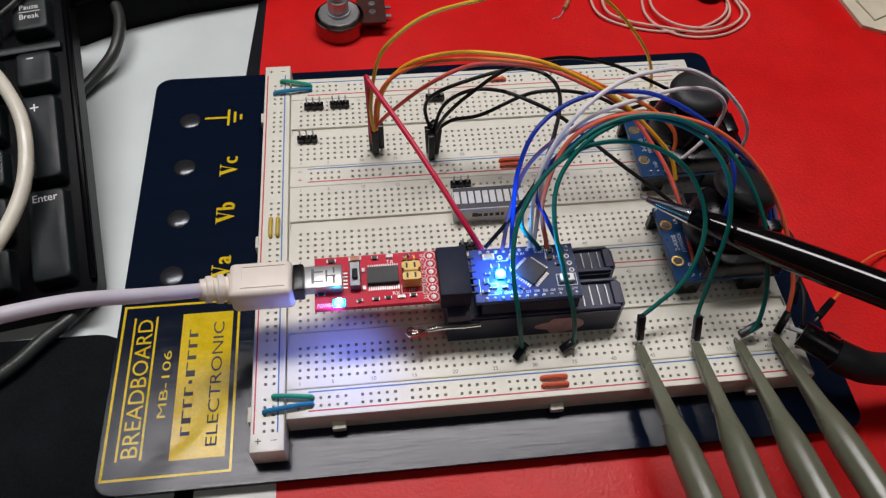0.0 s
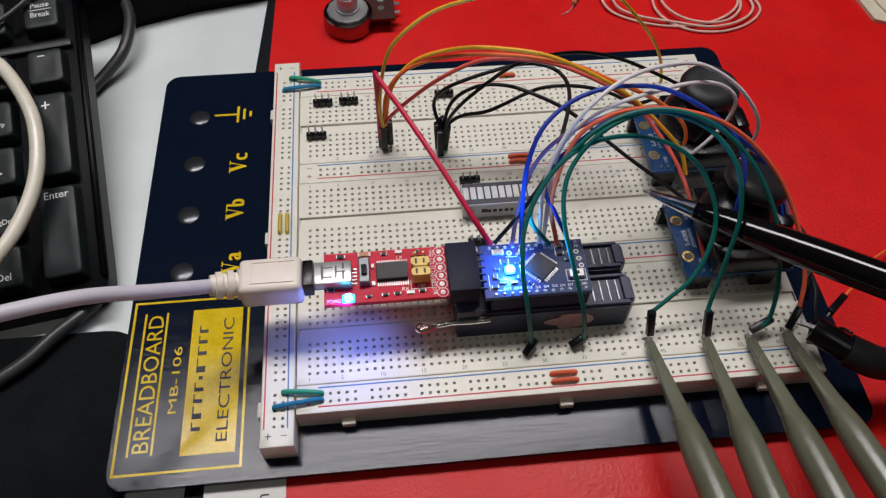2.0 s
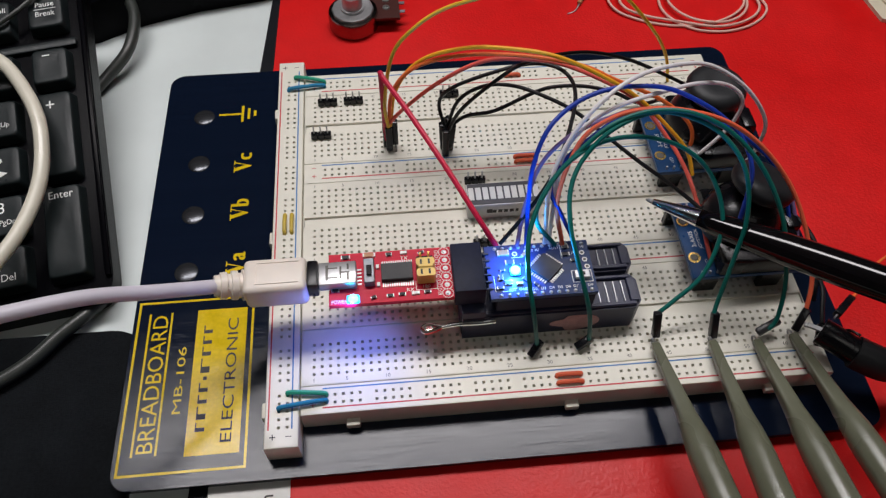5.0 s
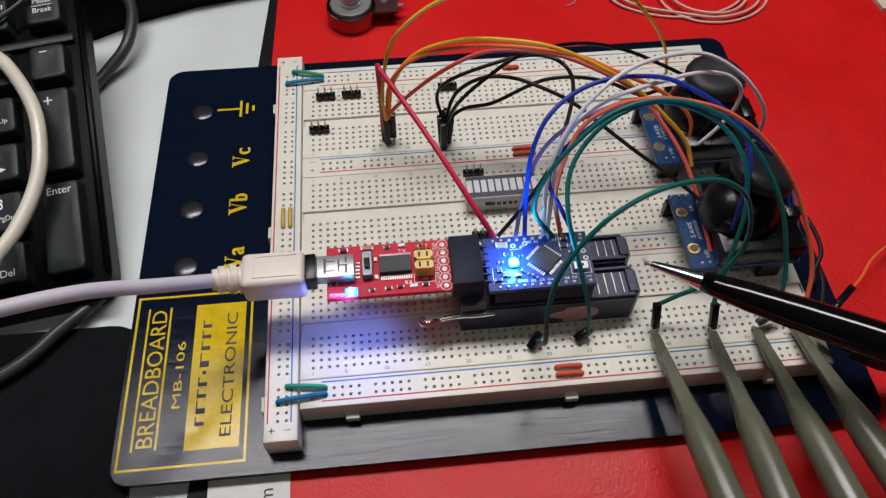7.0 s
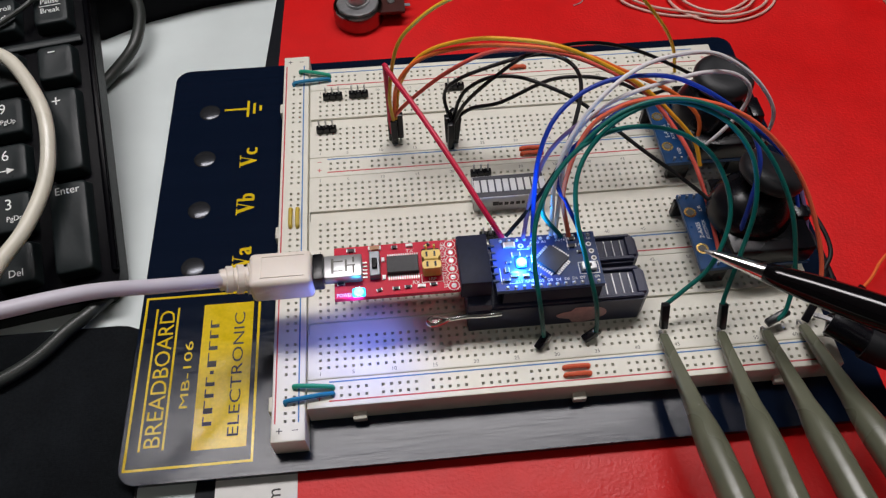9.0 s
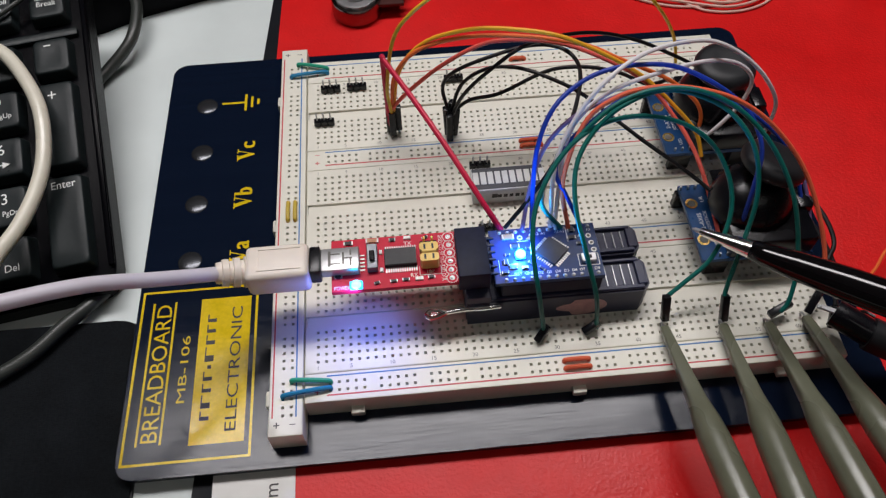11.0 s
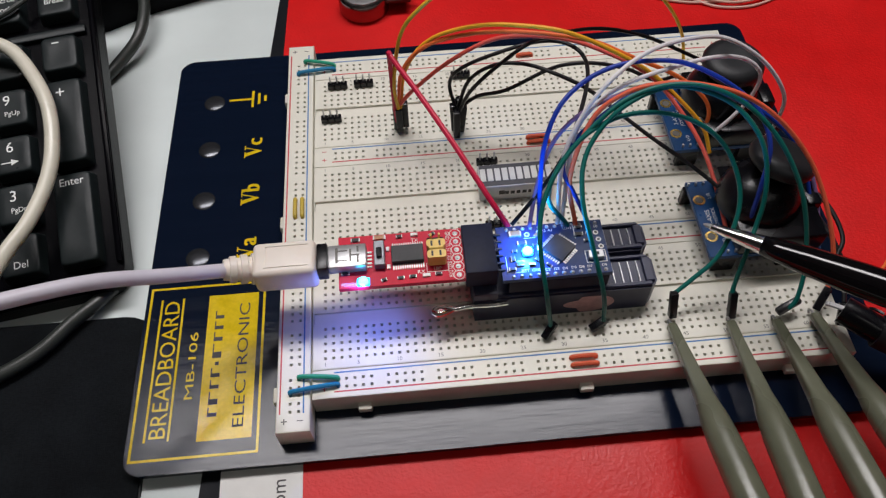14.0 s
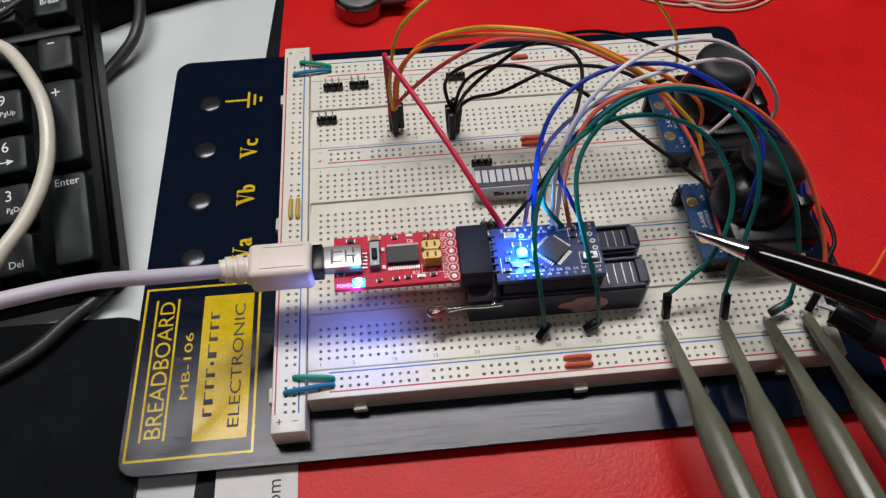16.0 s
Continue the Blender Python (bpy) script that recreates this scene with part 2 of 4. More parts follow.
def letter_mesh(body):
    """Flat letters with unit height of capitals, centred; from the built-in font."""
    if body not in LETTERS:
        curve = bpy.data.curves.new("letters", "FONT")
        curve.body, curve.align_x, curve.resolution_u = body, "CENTER", 3
        ob = bpy.data.objects.new("letters", curve)
        scene.collection.objects.link(ob)
        bpy.context.view_layer.update()
        mesh = bpy.data.meshes.new_from_object(ob)
        co = [v.co.copy() for v in mesh.vertices]
        faces = [tuple(p.vertices) for p in mesh.polygons]
        bpy.data.objects.remove(ob)
        bpy.data.curves.remove(curve)
        bpy.data.meshes.remove(mesh)
        xs, ys = [c.x for c in co], [c.y for c in co]
        w, h = max(xs) - min(xs), max(ys) - min(ys)
        mx, my = (max(xs) + min(xs)) / 2, (max(ys) + min(ys)) / 2
        LETTERS[body] = ([((c.x - mx) / w, (c.y - my) / h) for c in co], faces, w / h)
    return LETTERS[body]


def letters(bm, body, m, height, width=None):
    co, faces, ratio = letter_mesh(body)
    w = width or height * ratio
    vs = [bm.verts.new(m @ Vector((x * w, y * height, 0))) for x, y in co]
    for f in faces:
        try:
            bm.faces.new([vs[i] for i in f])
        except ValueError:
            pass
    return bm


def at(x, y, z, turn=0.0):
    return Matrix.Translation((x, y, z)) @ Matrix.Rotation(radians(turn), 4, "Z")


def flat(bm, x0, x1, y0, y1, z, thick=0.06):
    return box(bm, x0, x1, y0, y1, z, z + thick)


# ---- the room and the desk ----
def structure(name, bm, skin, label):
    return tagged(part(name, bm, skin, smooth=0), label, kind="structure")


structure("floor", boxed(-1700, 1900, -1500, 1900, -790, -750), FLOOR, "plain grey floor under the desk")
structure("ceiling", boxed(-1700, 1900, -1500, 1900, 1700, 1760), CEILING, "plain white painted ceiling")
structure("wall_north", boxed(-1700, 1900, 1840, 1900, -750, 1700), WALL, "plain beige painted wall")
structure("wall_south", boxed(-1700, 1900, -1500, -1440, -750, 1700), WALL, "plain beige painted wall")
structure("wall_west", boxed(-1700, -1640, -1440, 1840, -750, 1700), WALL, "plain beige painted wall")
structure("wall_east", boxed(1840, 1900, -1440, 1840, -750, 1700), WALL, "plain beige painted wall")
desk = thing("desk", (0, 150, -750), "white laminate desk with a worn top", "desk")
part("desktop", boxed(-600, 800, -220, 560, -30, 0, 2), DESK, desk)
for lx in (-560, 760):
    for ly in (-180, 520):
        part("leg", boxed(lx - 22, lx + 22, ly - 22, ly + 22, -750, -30, 2), STEEL, desk)

lamp = thing("ceiling_lamp", (LAMP[0] / MM, LAMP[1] / MM, 1700), "long lit tube lamp hung from the ceiling", "lamp")
# unseen body for the added fill light, its diffuser glowing too
panel = thing("added_fill_panel", (FILL_PANEL[0] / MM, FILL_PANEL[1] / MM, 1700), "wide lit fill panel in a white frame, added and unseen", "lamp")
part("frame", boxed(FILL_PANEL[0] / MM - 480, FILL_PANEL[0] / MM + 480, FILL_PANEL[1] / MM - 280, FILL_PANEL[1] / MM + 280, 1640, 1699, 8), CEILING, panel)
part("diffuser", boxed(FILL_PANEL[0] / MM - 450, FILL_PANEL[0] / MM + 450, FILL_PANEL[1] / MM - 250, FILL_PANEL[1] / MM + 250, 1632, 1640), TUBE, panel, "lit white diffuser")
part("diffuser", boxed(LAMP[0] / MM - 425, LAMP[0] / MM + 425, LAMP[1] / MM - 88, LAMP[1] / MM + 88, 985, 993), TUBE, lamp, "lit white diffuser")
part("housing", boxed(LAMP[0] / MM - 445, LAMP[0] / MM + 445, LAMP[1] / MM - 105, LAMP[1] / MM + 105, 993, 1020, 8), CEILING, lamp)
for dx in (-350, 350):
    part("hanger", boxed(LAMP[0] / MM + dx - 4, LAMP[0] / MM + dx + 4, LAMP[1] / MM - 4, LAMP[1] / MM + 4, 1020, 1700), STEEL, lamp)

mat = thing("desk_mat", (120, 100, 0), "red leatherette desk mat with a black edge", "desk mat")
part("backing", prism(bmesh.new(), [(-45, -140), (520, -140), (520, 420), (-5, 420), (-25.7, 156), (-39.5, -33)], 0.05, 0.9), MAT_EDGE, mat)
part("surface", prism(bmesh.new(), [(-32, -136), (516, -136), (516, 416), (-11, 416), (-19.8, 156), (-26, -28)], 0.9, 1.5), RED_MAT, mat, "red pebbled leatherette")

sheet = thing("printed_sheet", (-21, -70, 1.6), "white printed paper sheet under the breadboard", "paper")
part("sheet", prism(bmesh.new(), [(-33, -140), (-8.6, -140), (-8.7, -6), (-33.2, -6)], 1.6, 1.9), PAPER, sheet)
part("lettering", letters(bmesh.new(), "om", at(-15.0, -35.6, 1.96, 90), 2.8, 7.4), INK, sheet)

pad = thing("mouse_pad", (-130, -60, 0), "black cloth mouse pad with rounded corners", "mouse pad")
part("rubber_base", prism(bmesh.new(), round_rect(-300, -57, -200, 29.0, 13), 0.05, 1.4), MATT_BLACK, pad)
part("cloth", prism(bmesh.new(), round_rect(-299.6, -57.4, -199.6, 28.6, 12.6), 1.4, 2.2), MOUSE_PAD, pad)


# ---- the breadboard ----
def spans(lo, hi, centres, half):
    """Cuts a length into strips; True marks a strip with holes."""
    out, x = [], lo
    for c in centres:
        out += [(x, c - half, False), (c - half, c + half, True)]
        x = c + half
    return out + [(x, hi, False)]


def perforated(x0, x1, y0, y1, z0, z1, xs, ys, half, groove=None):
    """A block with square contact holes sunk in its top, and a groove along x."""
    verts, faces, skins, seen = [], [], [], {}

    def v(x, y, z):
        k = (round(x, 3), round(y, 3), round(z, 3))
        if k not in seen:
            seen[k] = len(verts)
            verts.append(k)
        return seen[k]

    def quad(*p, skin=0):
        faces.append([v(*q) for q in p])
        skins.append(skin)

    across = spans(x0, x1, xs, half)
    if groove:
        g0, g1, gd = groove
        ups = spans(y0, g0, [y for y in ys if y < g0], half) + [(g0, g1, None)] + spans(g1, y1, [y for y in ys if y > g1], half)
    else:
        ups = spans(y0, y1, ys, half)
    for b0, b1, hole_y in ups:
        for a0, a1, hole_x in across:
            if hole_y is None:
                z = z1 - gd
                quad((a0, b0, z), (a1, b0, z), (a1, b1, z), (a0, b1, z))
                quad((a0, b0, z), (a1, b0, z), (a1, b0, z1), (a0, b0, z1))
                quad((a0, b1, z), (a1, b1, z), (a1, b1, z1), (a0, b1, z1))
            elif hole_x and hole_y:
                z, i = z1 - 2.0, 0.05
                quad((a0 + i, b0 + i, z), (a1 - i, b0 + i, z), (a1 - i, b1 - i, z), (a0 + i, b1 - i, z), skin=1)
                quad((a0, b0, z1), (a1, b0, z1), (a1 - i, b0 + i, z), (a0 + i, b0 + i, z))
                quad((a0, b1, z1), (a1, b1, z1), (a1 - i, b1 - i, z), (a0 + i, b1 - i, z))
                quad((a0, b0, z1), (a0, b1, z1), (a0 + i, b1 - i, z), (a0 + i, b0 + i, z))
                quad((a1, b0, z1), (a1, b1, z1), (a1 - i, b1 - i, z), (a1 - i, b0 + i, z))
            else:
                quad((a0, b0, z1), (a1, b0, z1), (a1, b1, z1), (a0, b1, z1))
    # rounded shoulder, then the sides down to the foot
    r = 0.5
    rim = [[(x0 - r * s, y0 - r * s), (x1 + r * s, y0 - r * s), (x1 + r * s, y1 + r * s), (x0 - r * s, y1 + r * s)] for s in (0, 0.7, 1, 1)]
    zs = (z1, z1 - 0.3 * r, z1 - r, z0)
    for k in range(3):
        for i in range(4):
            j = (i + 1) % 4
            quad((*rim[k][i], zs[k]), (*rim[k][j], zs[k]), (*rim[k + 1][j], zs[k + 1]), (*rim[k + 1][i], zs[k + 1]))
    quad(*[(*c, z0) for c in rim[3]][::-1])
    bm = bmesh.new()
    vs = [bm.verts.new(c) for c in verts]
    for f, s in zip(faces, skins):
        try:
            bm.faces.new([vs[i] for i in f]).material_index = s
        except ValueError:
            pass
    return bm


PITCH, TOP, LOW = 2.54, 15.0, 6.1
board = thing("solderless_breadboard", (57, 60, 0), "cream solderless breadboard with three panels on a black metal base plate", "breadboard")
plate = part("base_plate", prism(bmesh.new(), round_rect(-61.4, 176.5, -28.6, 148.2, 6), 4.0, 6.0), PLATE, board, "black anodised metal plate with yellow print")
for fx in (-52, 166):
    for fy in (-18, 138):
        part("rubber_foot", turned([(0, 4.5), (3.4, 5), (3.98, 4.4)], fx, fy, 0.02), MATT_BLACK, board)

BUS_X = [3.8 + 15.24 * g + PITCH * k for g in range(10) for k in range(5)]
COLS = [PITCH * c for c in range(63)]
ROWS_Y = [PITCH * r for r in (0, 1, 2, 3, 4, 7, 8, 9, 10, 11)]
for n in range(3):
    y = 45.1 * n
    strip = part("terminal_strip", perforated(-3.6, 161.1, y - 3.2, y + 31.4, LOW, TOP, COLS, [y + r for r in ROWS_Y], 0.44, (y + 11.9, y + 16.1, 1.0)), [CREAM, CONTACT_AND_SHADE], board)
    bm = bmesh.new()
    for c in (1, *range(5, 61, 5)):
        letters(bm, str(c), at((c - 1) * PITCH, y - 2.05, TOP + 0.05), 1.25)
        letters(bm, str(c), at((c - 1) * PITCH, y + 30.1, TOP + 0.05), 1.25)
    tagged(part("column_numbers", bm, FADED, strip), kind="stuff")


def bus_strip(y0, y1, rows, red, blue):
    strip = part("bus_strip", perforated(-3.6, 161.1, y0 + 0.5, y1 - 0.5, LOW, TOP, BUS_X, rows, 0.44), [CREAM, CONTACT_AND_SHADE], board)
    part("red_line", flat(bmesh.new(), 2.6, 153.5, red - 0.22, red + 0.22, TOP), LINE_RED, strip)
    part("blue_line", flat(bmesh.new(), 2.6, 153.5, blue - 0.22, blue + 0.22, TOP), LINE_BLUE, strip)
    bm = bmesh.new()
    for x in (-0.3, 156.8):
        letters(bm, "+", at(x, rows[0] - 0.4, TOP + 0.05), 1.6)
        flat(bm, x - 0.8, x + 0.8, rows[1] + 0.9, rows[1] + 1.1, TOP)
    tagged(part("polarity_marks", bm, LINE_RED, strip), kind="stuff")
    return strip


for y in (0.0, 45.1, 90.2):
    bus_strip(y - 13.2, y - 3.75, [y - 9.65, y - 7.1], y - 11.2, y - 4.95)
bus_strip(122.2, 134.2, [126.8, 129.35], 124.5, 131.7)
side = part("bus_strip", perforated(-14.2, -5.0, -22.2, 142.2, LOW, TOP, [-10.5, -7.95], [-16.4 + 15.24 * g + PITCH * k for g in range(10) for k in range(5)], 0.44), [CREAM, CONTACT_AND_SHADE], board)
part("red_line", flat(bmesh.new(), -13.75, -13.3, -17, 137, TOP), LINE_RED, side)
part("blue_line", flat(bmesh.new(), -6.75, -6.3, -17, 137, TOP), LINE_BLUE, side)
bm = bmesh.new()
for y in (-19.3, 139.4):
    letters(bm, "+", at(-12.2, y, TOP + 0.05), 1.8)
    flat(bm, -8.4, -6.6, y - 0.1, y + 0.1, TOP)
tagged(part("polarity_marks", bm, INK, side), kind="stuff")
for nx in (9.2, 76.9, 140.6):
    part("joining_tab", boxed(nx, nx + 4.3, -15.6, -13.0, 7.6, 10.2, 0.5), CREAM, board)
for ny in (-9, 56, 117):
    part("joining_tab", boxed(-16.4, -14.4, ny - 2.6, ny + 2.6, 7.6, 11.5, 0.5), CREAM, board)

# yellow print on the plate
PZ = 6.0


def print_on_plate(name, bm, skin=GOLD_INK):
    return part(name, bm, skin, plate, smooth=0)


bm = bmesh.new()
for a, b, c, d in ((-60.2, -21.4, 35.4, 36.2), (-60.2, -21.4, -24.4, -23.6), (-60.2, -59.4, -23.6, 35.4), (-22.2, -21.4, -23.6, 35.4)):
    flat(bm, a, b, c, d, PZ, 0.05)
print_on_plate("print_border", bm)
print_on_plate("lettering", letters(bmesh.new(), "BREADBOARD", at(-52.4, 6.6, PZ + 0.06, 90), 5.0, 48))
bm = bmesh.new()
flat(bm, -56.4, -55.7, -18.4, 31.5, PZ, 0.05)
flat(bm, -49.2, -48.5, -18.4, 31.5, PZ, 0.05)
print_on_plate("print_rule", bm)
print_on_plate("lettering", letters(bmesh.new(), "MB-106", at(-44.1, 6.4, PZ + 0.06, 90), 2.6, 23.5))
print_on_plate("print_panel", flat(bmesh.new(), -40.3, -23.7, -19.4, 31.7, PZ, 0.05))
print_on_plate("lettering", letters(bmesh.new(), "ELECTRONIC", at(-28.1, 6.0, PZ + 0.09, 90), 3.5, 43.5), INK)
bm = bmesh.new()
y = -11.8
for k, w in enumerate((3.0, 4.4, 3.0, 3.2, 1.6, 5.2, 3.4, 3.0, 3.0)):
    if k == 4:
        flat(bm, -36.6, -35.4, y, y + 1.2, PZ + 0.05, 0.04)
    else:
        flat(bm, -37.7, -34.8, y, y + w * 0.42, PZ + 0.05, 0.04)
        flat(bm, -37.7, -37.3, y + w * 0.42, y + w, PZ + 0.05, 0.04)
    y += w + 0.95
print_on_plate("worn_print", bm, INK)


def serif_word(small, y, tall):
    """A bold serif V with a small letter after it, reading up the plate; capitals 6.6 high."""
    bm, m, h = bmesh.new(), at(-29.0, y, PZ + 0.06, 90), 6.6
    for k, outline in enumerate(([(0.09, 0.96), (0.37, 0.96), (0.60, 0.30), (0.53, 0.0), (0.47, 0.0)],
                                 [(0.50, 0.0), (0.545, 0.0), (0.87, 0.96), (0.79, 0.96)],
                                 [(-0.02, 0.94), (0.48, 0.94), (0.48, 1.0), (-0.02, 1.0)],
                                 [(0.64, 0.94), (1.0, 0.94), (1.0, 1.0), (0.64, 1.0)])):
        bm.faces.new([bm.verts.new(m @ Vector(((p - 0.76) * h * 0.92, (q - 0.5) * h, 0.006 * k))) for p, q in outline])
    low = h * (1.0 if tall else 0.64)
    for k in range(3):
        letters(bm, small, m @ Matrix.Translation((3.2 + 0.28 * k, (low - h) / 2, 0.006 * k)), low, 3.0)
    if tall:
        bm.faces.new([bm.verts.new(m @ Vector((p, q, 0.03))) for p, q in ((1.2, h / 2 - 0.4), (2.4, h / 2 - 0.4), (2.4, h / 2), (1.2, h / 2))])
    print_on_plate("lettering", bm)


serif_word("c", 97.0, False)
serif_word("b", 74.0, True)
serif_word("a", 49.6, False)
bm = bmesh.new()
flat(bm, -40.0, -31.0, 123.3, 124.3, PZ, 0.05)
for k, w in enumerate((9.0, 6.0, 3.0)):
    flat(bm, -31.0 + 2.5 * k, -30.0 + 2.5 * k, 123.8 - w / 2, 123.8 + w / 2, PZ, 0.05)
print_on_plate("ground_symbol", bm)
PLUG = material("dark_polished_plug", (0.06, 0.063, 0.07), 0.24, 0.7, vary=0.1, scale=500, rough_vary=0.04)
for y in (123.0, 98.0, 73.0, 47.7):
    cap_rows = [(0, 4.15)] + [(0.06 + 0.62 * (1 - (k / 8) ** 2.4), 4.1 * k / 8) for k in range(8, 0, -1)]
    part("hole_plug", turned(cap_rows, -45.9, y, PZ, 32), PLUG, plate, "dark domed hole plug")



# ---- short bridges and pin headers ----
def bridge(a, b, skin, label, lift=1.0):
    ob = thing("bridge_wire", (*a, TOP), label, "wire", "short bridges on the board")
    ax, ay = a
    bx, by = b
    pts = [(ax, ay, TOP - 3), (ax, ay, TOP + 0.2), (ax + (bx - ax) * 0.06, ay + (by - ay) * 0.06, TOP + lift), (ax + (bx - ax) * 0.5, ay + (by - ay) * 0.5, TOP + lift * 1.2),
           (bx - (bx - ax) * 0.06, by - (by - ay) * 0.06, TOP + lift), (bx, by, TOP + 0.2), (bx, by, TOP - 3)]
    part("insulation", tube(pts, 0.75, 8, 4), skin, ob)


bridge((-7.9, -5.8), (3.8, -7.1), S_GREEN, "short green bridge wire between two bus strips", 1.3)
bridge((-10.5, -10.6), (3.8, -9.2), S_BLUE, "short blue bridge wire between two bus strips", 1.3)
bridge((-7.9, 132.6), (3.8, 129.2), S_GREEN, "short green bridge wire between two bus strips", 1.3)
bridge((-10.5, 125.8), (3.8, 127.0), S_BLUE, "short blue bridge wire between two bus strips", 1.3)
for x in (-10.4, -7.95):
    bridge((x, 55.2), (x, 62.6), wire_skin("straw_insulation", (0.55, 0.40, 0.06)), "short yellow bridge wire in the side bus strip")
for y in (-7.1, 83.1, 38.0):
    bridge((74.9, y), (82.4, y), S_ORANGE, "short orange bridge wire in a bus strip")
    bridge((74.9, y - 2.55), (82.4, y - 2.55), S_ORANGE, "short orange bridge wire in a bus strip")
bridge((77.4, 127.0), (83.0, 127.0), S_ORANGE, "short orange bridge wire in a bus strip")


def pin_header(x, y, n, label="short black pin header pushed into the board"):
    ob = thing("pin_header", (x, y, TOP), label, "pin header", "pin headers on the board")
    for k in range(n):
        part("housing", boxed(x + PITCH * k - 1.24, x + PITCH * k + 1.24, y - 1.2, y + 1.2, TOP + 0.02, TOP + 2.6, 0.3, 1), BLACK, ob)
        part("pin", boxed(x + PITCH * k - 0.3, x + PITCH * k + 0.3, y - 0.3, y + 0.3, TOP - 3.5, TOP + 6.0, 0.1, 1), STEEL, ob)


pin_header(2.54, 117.0, 3)
pin_header(12.7, 117.2, 3)
pin_header(0.0, 99.4, 3)
pin_header(55.9, 72.4, 3)
pin_header(55.9, 44.4, 3)
pin_header(50.8, 118.0, 3)


# ---- the light bar ----
bar = thing("led_bar_display", (66, 61, TOP), "grey ten-segment LED bar display plugged into the board", "LED display")
part("case", boxed(54.0, 79.4, 55.6, 65.6, TOP + 0.05, TOP + 7.6, 0.3), BAR_GREY, bar)
part("face", boxed(54.4, 79.0, 56.0, 65.2, TOP + 7.6, TOP + 7.8), BAR_FACE, bar)
for k in range(10):
    part("segment", boxed(55.5 + PITCH * k - 0.95, 55.5 + PITCH * k + 0.95, 58.0, 63.4, TOP + 7.8, TOP + 7.95), BAR_WHITE, bar)
bm = bmesh.new()
for k, w in enumerate((2.0, 1.4, 1.4, 1.3, 1.4, 1.0)):
    box(bm, 60.6 + 2.05 * k, 60.6 + 2.05 * k + w, 55.5, 55.6, TOP + 3.2, TOP + (5.2 if k == 0 else 4.7))
part("print_bars", bm, INK, bar)


# ---- zero-force socket, with the boards on it ----
def socket():
    ob = thing("zif_socket", (75, 21, TOP), "black zero insertion force socket with a metal lever", "socket")
    z1 = TOP + 13.0
    for y0, y1 in ((8.6, 20.6), (22.4, 33.0)):
        outline = [(47, y0), (101.2, y0), (103.4, y0 + 2.4), (103.4, y1 - 2.0), (101.8, y1), (47, y1)]
        body = part("body", prism(bmesh.new(), outline, TOP + 0.05, z1 - 1.2), NAVY_BLACK, ob)
        bm = bmesh.new()
        for a, b, c, d in ((49, 101.5, y0 + 0.5, y0 + 1.9), (49, 101.5, y1 - 1.6, y1 - 0.4), (99.8, 102.6, y0 + 1.9, y1 - 1.6)):
            box(bm, a, b, c, d, z1 - 1.2, z1, 0.25, 1)
        part("rim", bm, NAVY_BLACK, body)
        for k in range(4):
            x = 90.2 + 2.6 * k
            part("contact", boxed(x, x + 0.28, y0 + 2.2, y1 - 2.4, z1 - 1.4, z1 - 0.5), STEEL, body)
    part("web", boxed(48, 102, 20.6, 22.4, TOP + 0.05, z1 - 3), NAVY_BLACK, ob)
    bm = tube([(57, 8.2, 25.5), (51.6, 8.0, 25.4), (46, 8.3, 25.2), (40, 7.8, 25)], 0.75, 10, 5)
    part("lever", bm, CHROME, ob, "bent metal lever")
    loop = [(40.6, 7.9, 25), (38.0, 6.7, 25), (35.4, 6.2, 25), (34.2, 7.4, 25), (35.4, 8.7, 25), (38.0, 8.6, 25), (40.6, 7.9, 25)]
    part("lever_loop", tube(loop, 0.7, 8, 5), CHROME, ob)
    part("lever_pad", turned([(0, 1.0), (0.4, 1.3), (0.8, 1.0)], 36.4, 7.4, 24.6, 16), CHROME, ob)
    part("lever_block", boxed(46.6, 54, 8.8, 33, TOP + 2, z1 + 2, 0.4), NAVY_BLACK, ob)
    bm = bmesh.new()
    mark = []
    for i in range(40):
        a = 2 * math.pi * i / 40
        wide = 4.6 * (0.55 if math.cos(a) < -0.35 else 1.0) * (1 + 0.06 * math.sin(3 * a))
        mark.append((82.6 + 8.0 * math.cos(a), 20.2 + wide * math.sin(a)))
    prism(bm, mark, 8.5, 8.58, "y")
    part("painted_mark", bm, PINK_MARK, ob, "worn pink painted mark")
    return ob


socket()


def smd(parent, x, y, z, w, d, skin, turn=0.0):
    """A small part with two tinned ends."""
    m = Matrix.Rotation(radians(turn), 3, "Z")
    w, d = 0.82 * w, 0.82 * d
    comp = part("component", box(bmesh.new(), x - w / 2, x + w / 2, y - d / 2, y + d / 2, z, z + 0.7, turn=m), skin, parent)
    bm = bmesh.new()
    for s in (-1, 1):
        c = m @ Vector((s * w * 0.5, 0, 0))
        box(bm, x + c.x - w * 0.16, x + c.x + w * 0.16, y + c.y - d * 0.55, y + c.y + d * 0.55, z, z + 0.6, turn=m)
    part("end_cap", bm, SOLDER, comp)


